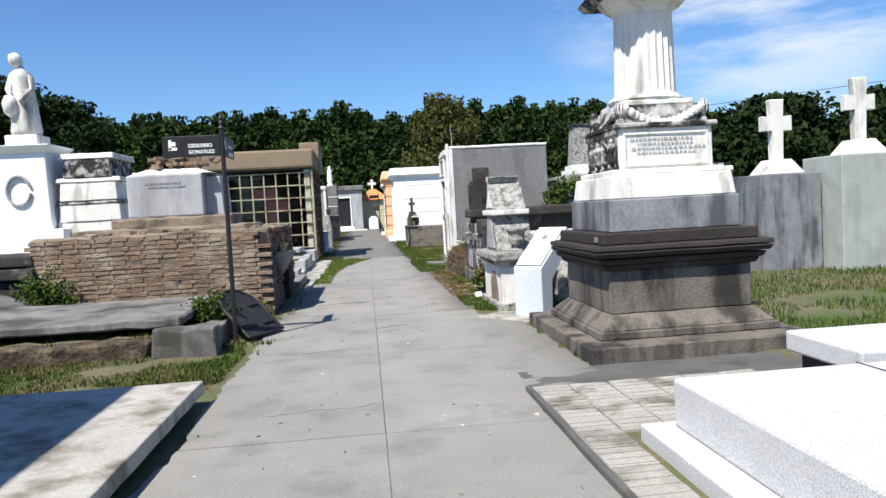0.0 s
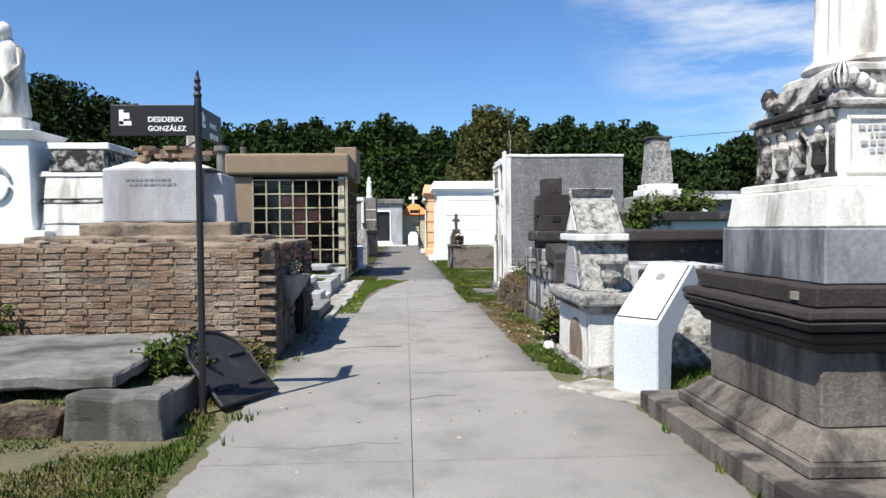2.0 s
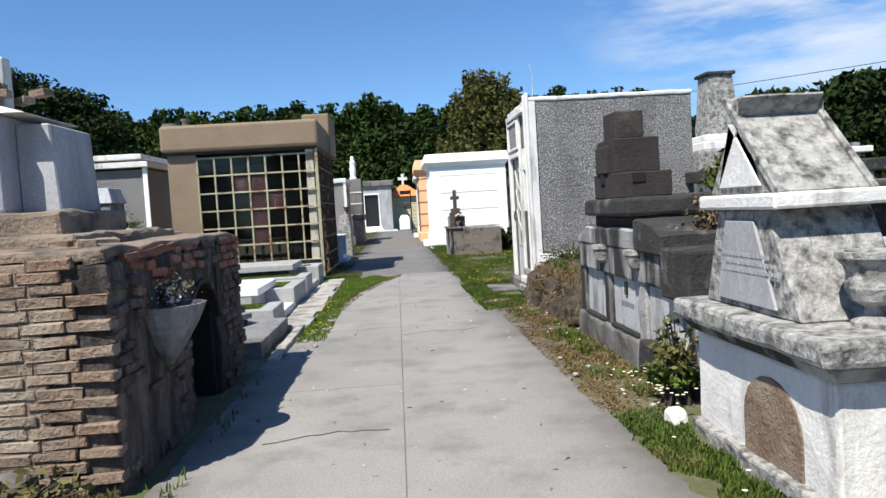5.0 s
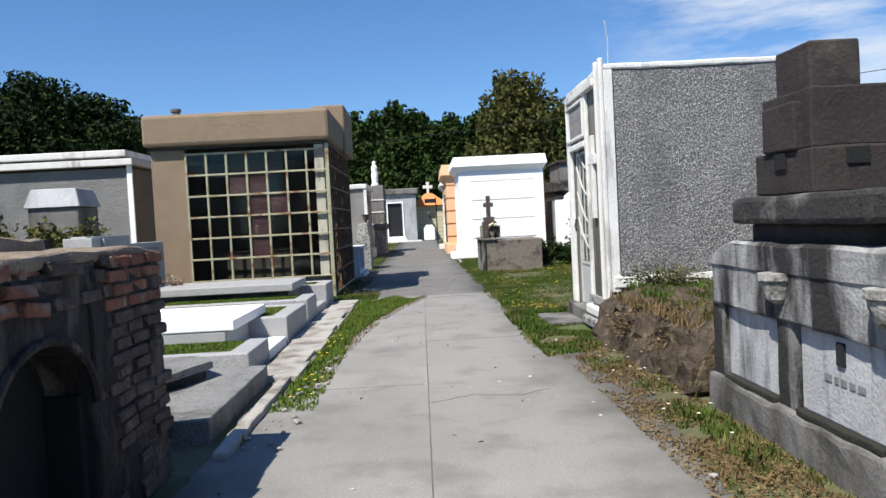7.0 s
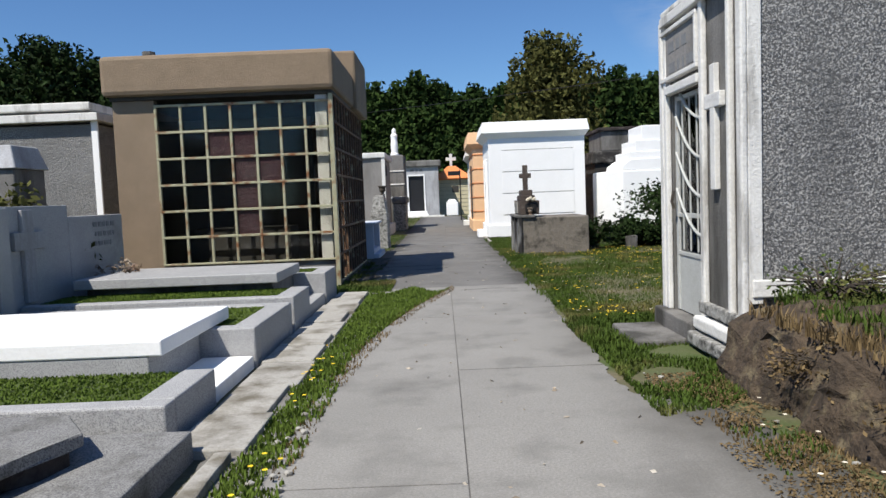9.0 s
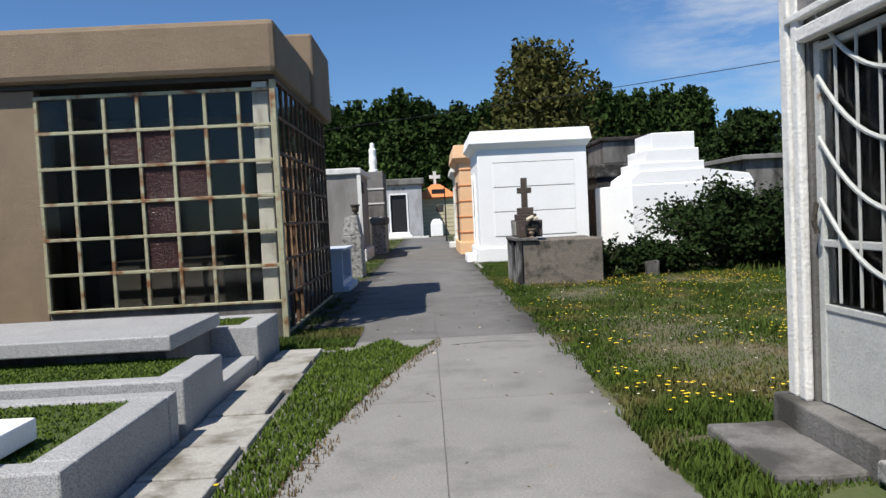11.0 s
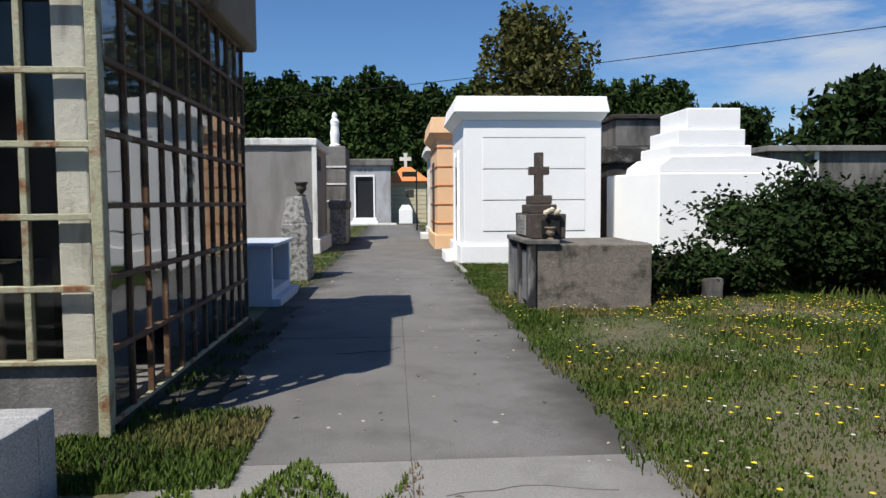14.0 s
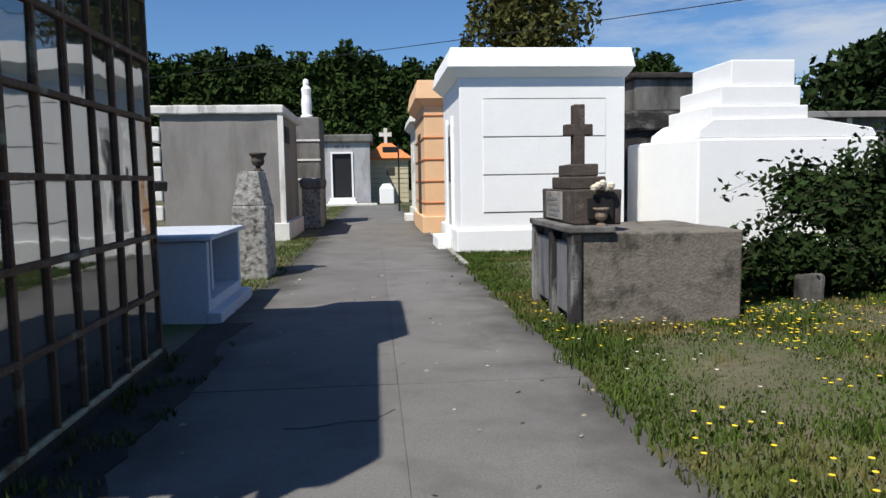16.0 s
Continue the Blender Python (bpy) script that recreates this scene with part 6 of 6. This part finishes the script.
grass("weeds on the ruined grave", [scatter(26000, -5.4, -1.45, 6.3, 8.4, -.02, 1.3, -.05, 12), scatter(4200, -2.1, -1.5, 8.4, 11.3, .0, 3, -.1, 13), scatter(9000, -5.4, -2.1, 8.5, 11.3, .2, 1.8, -.2, 17)], .06)
grass("dry brown weeds below the roughcast wall", [scatter(12000, 1.5, 2.1, 12.3, 18.4, -.01, 2.5, -.05, 18)], .035, "dry", .006)

grass("tufts at the feet of walls and tombs", [scatter(2600, 1.35, 5.2, 36.0, 36.33, -.01, 3, -.2, 90), scatter(1500, 1.75, 2.02, 12.4, 15.7, -.01, 3, .0, 91), scatter(1200, -1.75, -1.52, 25, 29, -.01, 4, .0, 92), scatter(1500, -3.2, -1.5, 11.2, 11.44, -.01, 3, -.1, 93),
                                                  scatter(1500, 1.5, 4.0, 29.3, 29.55, -.01, 3, -.2, 94), scatter(2200, 1.2, 1.6, 19.4, 21, -.01, 3, -.2, 95), scatter(2600, 1.3, 2.15, 20.62, 21.1, -.01, 3, -.4, 96), scatter(700, 1.2, 1.3, 22, 36, -.005, 3, .0, 97), scatter(500, 1.9, 2.0, 6.3, 9.2, -.01, 4, .2, 98), scatter(800, -1.45, -1.2, 8, 16, -.005, 3, .25, 99)], .075)
o = thing("earth_bed", "raised earth bank with dry weeds below the wall", "ground", (3, 17, 0), kind="structure")
part("bank", prism([(1.95, -.05), (4.9, -.05), (4.9, .56), (2.4, .56), (2.12, .42)], "y", 15.7, 18.56, .02, wear=.12), "bank", o)
grass("grass on the raised bank", [scatter(9000, 2.3, 4.8, 15.7, 18.55, .52, 2, -.2, 19)], .11)
grass("dry weeds on the raised bank", [scatter(4000, 2.1, 3.2, 15.7, 18.4, .46, 2, -.1, 20)], .11, "dry", .006)


def flowers(label, pts, height, material, size=.016):
    g = np.random.default_rng(len(pts))
    pts = pts + np.stack([np.zeros(len(pts)), np.zeros(len(pts)), height * g.uniform(.7, 1.3, len(pts))], 1)
    k = 6
    a = np.linspace(0, 2 * np.pi, k, endpoint=False)
    ring = np.stack([np.cos(a), np.sin(a), np.full(k, .25)], 1) * size
    v = (pts[:, None, :] + np.concatenate([ring, np.zeros((1, 3))], 0)[None]).reshape(-1, 3)
    i = np.arange(len(pts))[:, None] * (k + 1)
    f = np.concatenate([i + np.array([[j, (j + 1) % k, k]]) for j in range(k)], 0)
    soup("wildflowers", v, f, material, label, "flowers")


flowers("yellow wildflowers scattered in the lawn", np.concatenate([scatter(900, 1.4, 6.5, 21, 31, 0, .7, -.1, 31), scatter(300, 2.8, 6, 28, 30.2, 0, 1, -.3, 32), scatter(26, -1.15, -.9, 16, 20, 0, 2, -.2, 33), scatter(40, 1.3, 2.0, 20.8, 22, 0, 2, -.1, 34)]), .065, "yellow", .016)
flowers("small white wildflowers in the lawn", np.concatenate([scatter(300, 1.4, 6.5, 21, 31, 0, .9, .0, 35), scatter(60, 1.7, 2.1, 12, 12.8, .1, 2, -.5, 36), scatter(60, 1.6, 2.3, 10.5, 18, 0, 2, -.2, 37)]), .07, "pale", .014)
flowers("pink flowers on the planted tomb", scatter(120, 5.4, 6.6, 17.4, 18.4, 2.0, 2, -.4, 38), .15, "pink", .03)
v, f = leaves(np.concatenate([scatter(11000, 1.4, 2.05, 12.3, 18.6, .012, 3, -.1, 71), scatter(2600, -2.3, -1.45, 6.3, 9.5, .012, 2, 0, 72), scatter(3000, -5, -1.5, 6.3, 8.3, .012, 2, 0, 73)]), .012, .9)
soup("leaf_litter", v, f, "dry", "brown dry leaf litter beside the path", "litter")
turf = np.concatenate([scatter(9000, a, b, c, d, z, 1, -2, 80 + i) for i, (a, b, c, d, z) in enumerate(TURF)])
grass("short turf on the kerbed graves", [turf], .016, "turf", .007)
bm = bmesh.new()
rs = random.Random(21)
for k in range(70):
    x, y = (rs.uniform(-1.2, -.85), rs.uniform(15.0, 18.2)) if k < 50 else (rs.uniform(1.3, 2.0), rs.uniform(10, 19))
    s = rs.uniform(.008, .03)
    bmesh.ops.create_icosphere(bm, subdivisions=1, radius=s, matrix=Matrix.Translation((x, y, s * .5)) @ Matrix.Diagonal((1, rs.uniform(.7, 1.3), rs.uniform(.5, .8), 1)))
solo("pebbles", bm, "flag", "pale broken pebbles along the path edge", "pebbles", "stuff")
for pts in ([(-.86, 5.55), (-.5, 5.62), (-.2, 5.6), (.04, 5.7)], [(-1.2, 8.1), (-.7, 8.0), (-.3, 8.12), (.04, 8.08)], [(.06, 9.4), (.3, 9.55), (.5, 9.5)], [(-.9, 12.2), (-.4, 12.35), (0.04, 12.3)], [(.06, 16), (.4, 16.2), (.8, 16.1), (1.1, 16.3)], [(-1.3, 20), (-1.0, 20.4), (-.6, 20.3)], [(.2, 23.9), (.6, 24.0), (1.15, 23.9)], [(-.6, 27.2), (-.1, 27.3), (.04, 27.5)]):
    line = []
    for (xa, ya), (xb, yb) in zip(pts, pts[1:]):
        for i in range(5):
            q = i / 5
            line.append((xa + (xb - xa) * q + rs.uniform(-.015, .015), ya + (yb - ya) * q + rs.uniform(-.02, .02), .0015))
    part("crack", tube(line, .0035, None, 4), "patch", pavement)
# fallen leaves and chips on the path
p = scatter(520, -1.3, 1.3, 2, 34, .004, .8, -.1, 39)
v, f = leaves(p, .02, .97)
soup("litter", v, f, "litter", "dry leaves and pale chips on the path", "litter")


# ---- brick vault ----
def brick_vault():
    t = thing("brick_vault", "ruined brick burial vault with crumbling top and arched opening", "tomb", (-3.2, 13, 0))
    x0, x1, y0, y1, h = -5.05, -1.5, 11.46, 14.72, 1.30
    part("core", box(x0 + .02, x1 - .35, y0 + .009, y1 - .02, -.05, h, .01, wear=.004), "mortar", t)
    # the shaded end wall, pierced by an arch; shade deepened in its colours
    ya, yb = 12.95, 13.78
    part("end_wall", box(x1 - .348, x1, y0 + .03, ya, -.05, h - .02, .02, wear=.03), "plaster", t, "flaking plaster wall darkened for its shade")
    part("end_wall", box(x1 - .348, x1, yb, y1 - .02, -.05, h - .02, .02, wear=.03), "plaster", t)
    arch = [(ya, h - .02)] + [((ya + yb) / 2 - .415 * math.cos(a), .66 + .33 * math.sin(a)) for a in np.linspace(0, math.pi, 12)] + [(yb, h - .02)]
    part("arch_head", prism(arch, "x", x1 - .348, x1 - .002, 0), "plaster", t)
    # the opening's darkness is painted: black block behind, black reveals at the sides
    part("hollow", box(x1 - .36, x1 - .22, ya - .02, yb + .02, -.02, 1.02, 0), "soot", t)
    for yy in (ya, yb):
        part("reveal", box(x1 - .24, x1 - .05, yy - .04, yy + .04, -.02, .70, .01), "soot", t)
    part("arch_rim", tube([(x1 + .005, (ya + yb) / 2 - .43 * math.cos(a), .66 + .345 * math.sin(a)) for a in np.linspace(0, math.pi, 16)], .022, None, 6), "plaster", t)
    part("top_mortar", box(x0, x1 - .01, y0 + .02, y1, h, h + .06, .03, wear=.035), "mortar", t, "crumbling pale mortar top")
    part("top_ledge", box(x0 + .3, x1 - .5, 12.3, y1 - .3, h + .04, h + .14, .03, wear=.03), "mortar", t)
    rr = random.Random(11)
    # same brick shapes in plain, red and shade-darkened colours
    shapes, reds, shaded_bricks = [], [], []
    for k in range(5):
        b = box(-.116, .116, -.055, .055, -.0285, .0285, .008)
        for v in b.verts:
            v.co += Vector((rr.uniform(-.006, .006), rr.uniform(-.006, .006), rr.uniform(-.004, .004)))
        shapes.append(mesh_of(b, "brick"))
        reds.append(shapes[-1].copy())
        shaded_bricks.append(shapes[-1].copy())
        shaded_bricks[-1].materials[0] = M["shadebrick"]
        reds[-1].materials[0] = M["redbrick"]
    rows = 19
    for j in range(rows):
        z = .035 + j * (h + .03) / rows
        x = x0 + (.06 if j % 2 else .12)
        while x < x1 - .05:
            if rr.random() > .04:
                piece("brick", rr.choice(shapes), t, (x, y0 + .053 + rr.uniform(-.005, .005) + .005 * noise.noise((x * 1.7, z * 3, 4)), z + .012 * noise.noise((x * 2, j, 0))), (rr.uniform(-.025, .025), rr.uniform(-.02, .02), rr.uniform(-.025, .025)), (rr.uniform(.92, 1.04), 1, rr.uniform(.95, 1.1)))
            x += .242
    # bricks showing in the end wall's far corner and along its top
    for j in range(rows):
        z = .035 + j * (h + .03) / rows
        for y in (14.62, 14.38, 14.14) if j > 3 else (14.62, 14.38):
            piece("brick", rr.choice(reds if j > 14 else shaded_bricks), t, (x1 - .042 + rr.uniform(-.015, .015), y - (.06 if j % 2 else 0), z), (0, 0, radians(90) + rr.uniform(-.08, .08)), (.9, 1, 1))
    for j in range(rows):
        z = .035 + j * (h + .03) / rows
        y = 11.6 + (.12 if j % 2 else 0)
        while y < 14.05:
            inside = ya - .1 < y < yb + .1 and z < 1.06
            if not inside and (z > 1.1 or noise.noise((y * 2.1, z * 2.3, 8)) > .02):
                piece("brick", rr.choice(reds if z > 1.0 and noise.noise((y * 1.5, z * 2, 3)) > -.1 else shaded_bricks), t, (x1 - .04 + rr.uniform(-.035, .025), y, z + rr.uniform(-.01, .01)), (rr.uniform(-.16, .16), rr.uniform(-.12, .12), radians(90) + rr.uniform(-.16, .16)), (rr.uniform(.7, 1.0), 1, rr.uniform(.8, 1.15)))
            y += .245
    for _ in range(26):
        piece("brick", rr.choice(shapes), t, (rr.uniform(x0 + .2, x1 - .1), rr.uniform(y0 + .1, y1 - .2), h + .075), (rr.uniform(-.15, .15), rr.uniform(-.1, .1), rr.uniform(0, 3)))
    g = thing("wall_planter", "half-cone grey cement wall planter with dried flowers", "planter", (-1.42, 12.35, .7))
    b = lathe([(.02, -.36), (.1, -.26), (.2, -.1), (.26, .03), (.23, .03), (.14, -.05)], -1.45, 12.28, .92, 16)
    part("cone", b, "bluegrey", g)
    r2 = np.random.default_rng(3)
    pts = np.array([-1.45, 12.4, 1.02]) + r2.normal(size=(420, 3)) * np.array([.06, .12, .05])
    for mt, a, c in (("dry", 0, 250), ("pale", 250, 420)):
        v, f = leaves(pts[a:c] - np.array([-1.42, 12.35, .7]), .017)
        soup("dried_flower", v, f, mt, "", "", "stuff", g)


brick_vault()
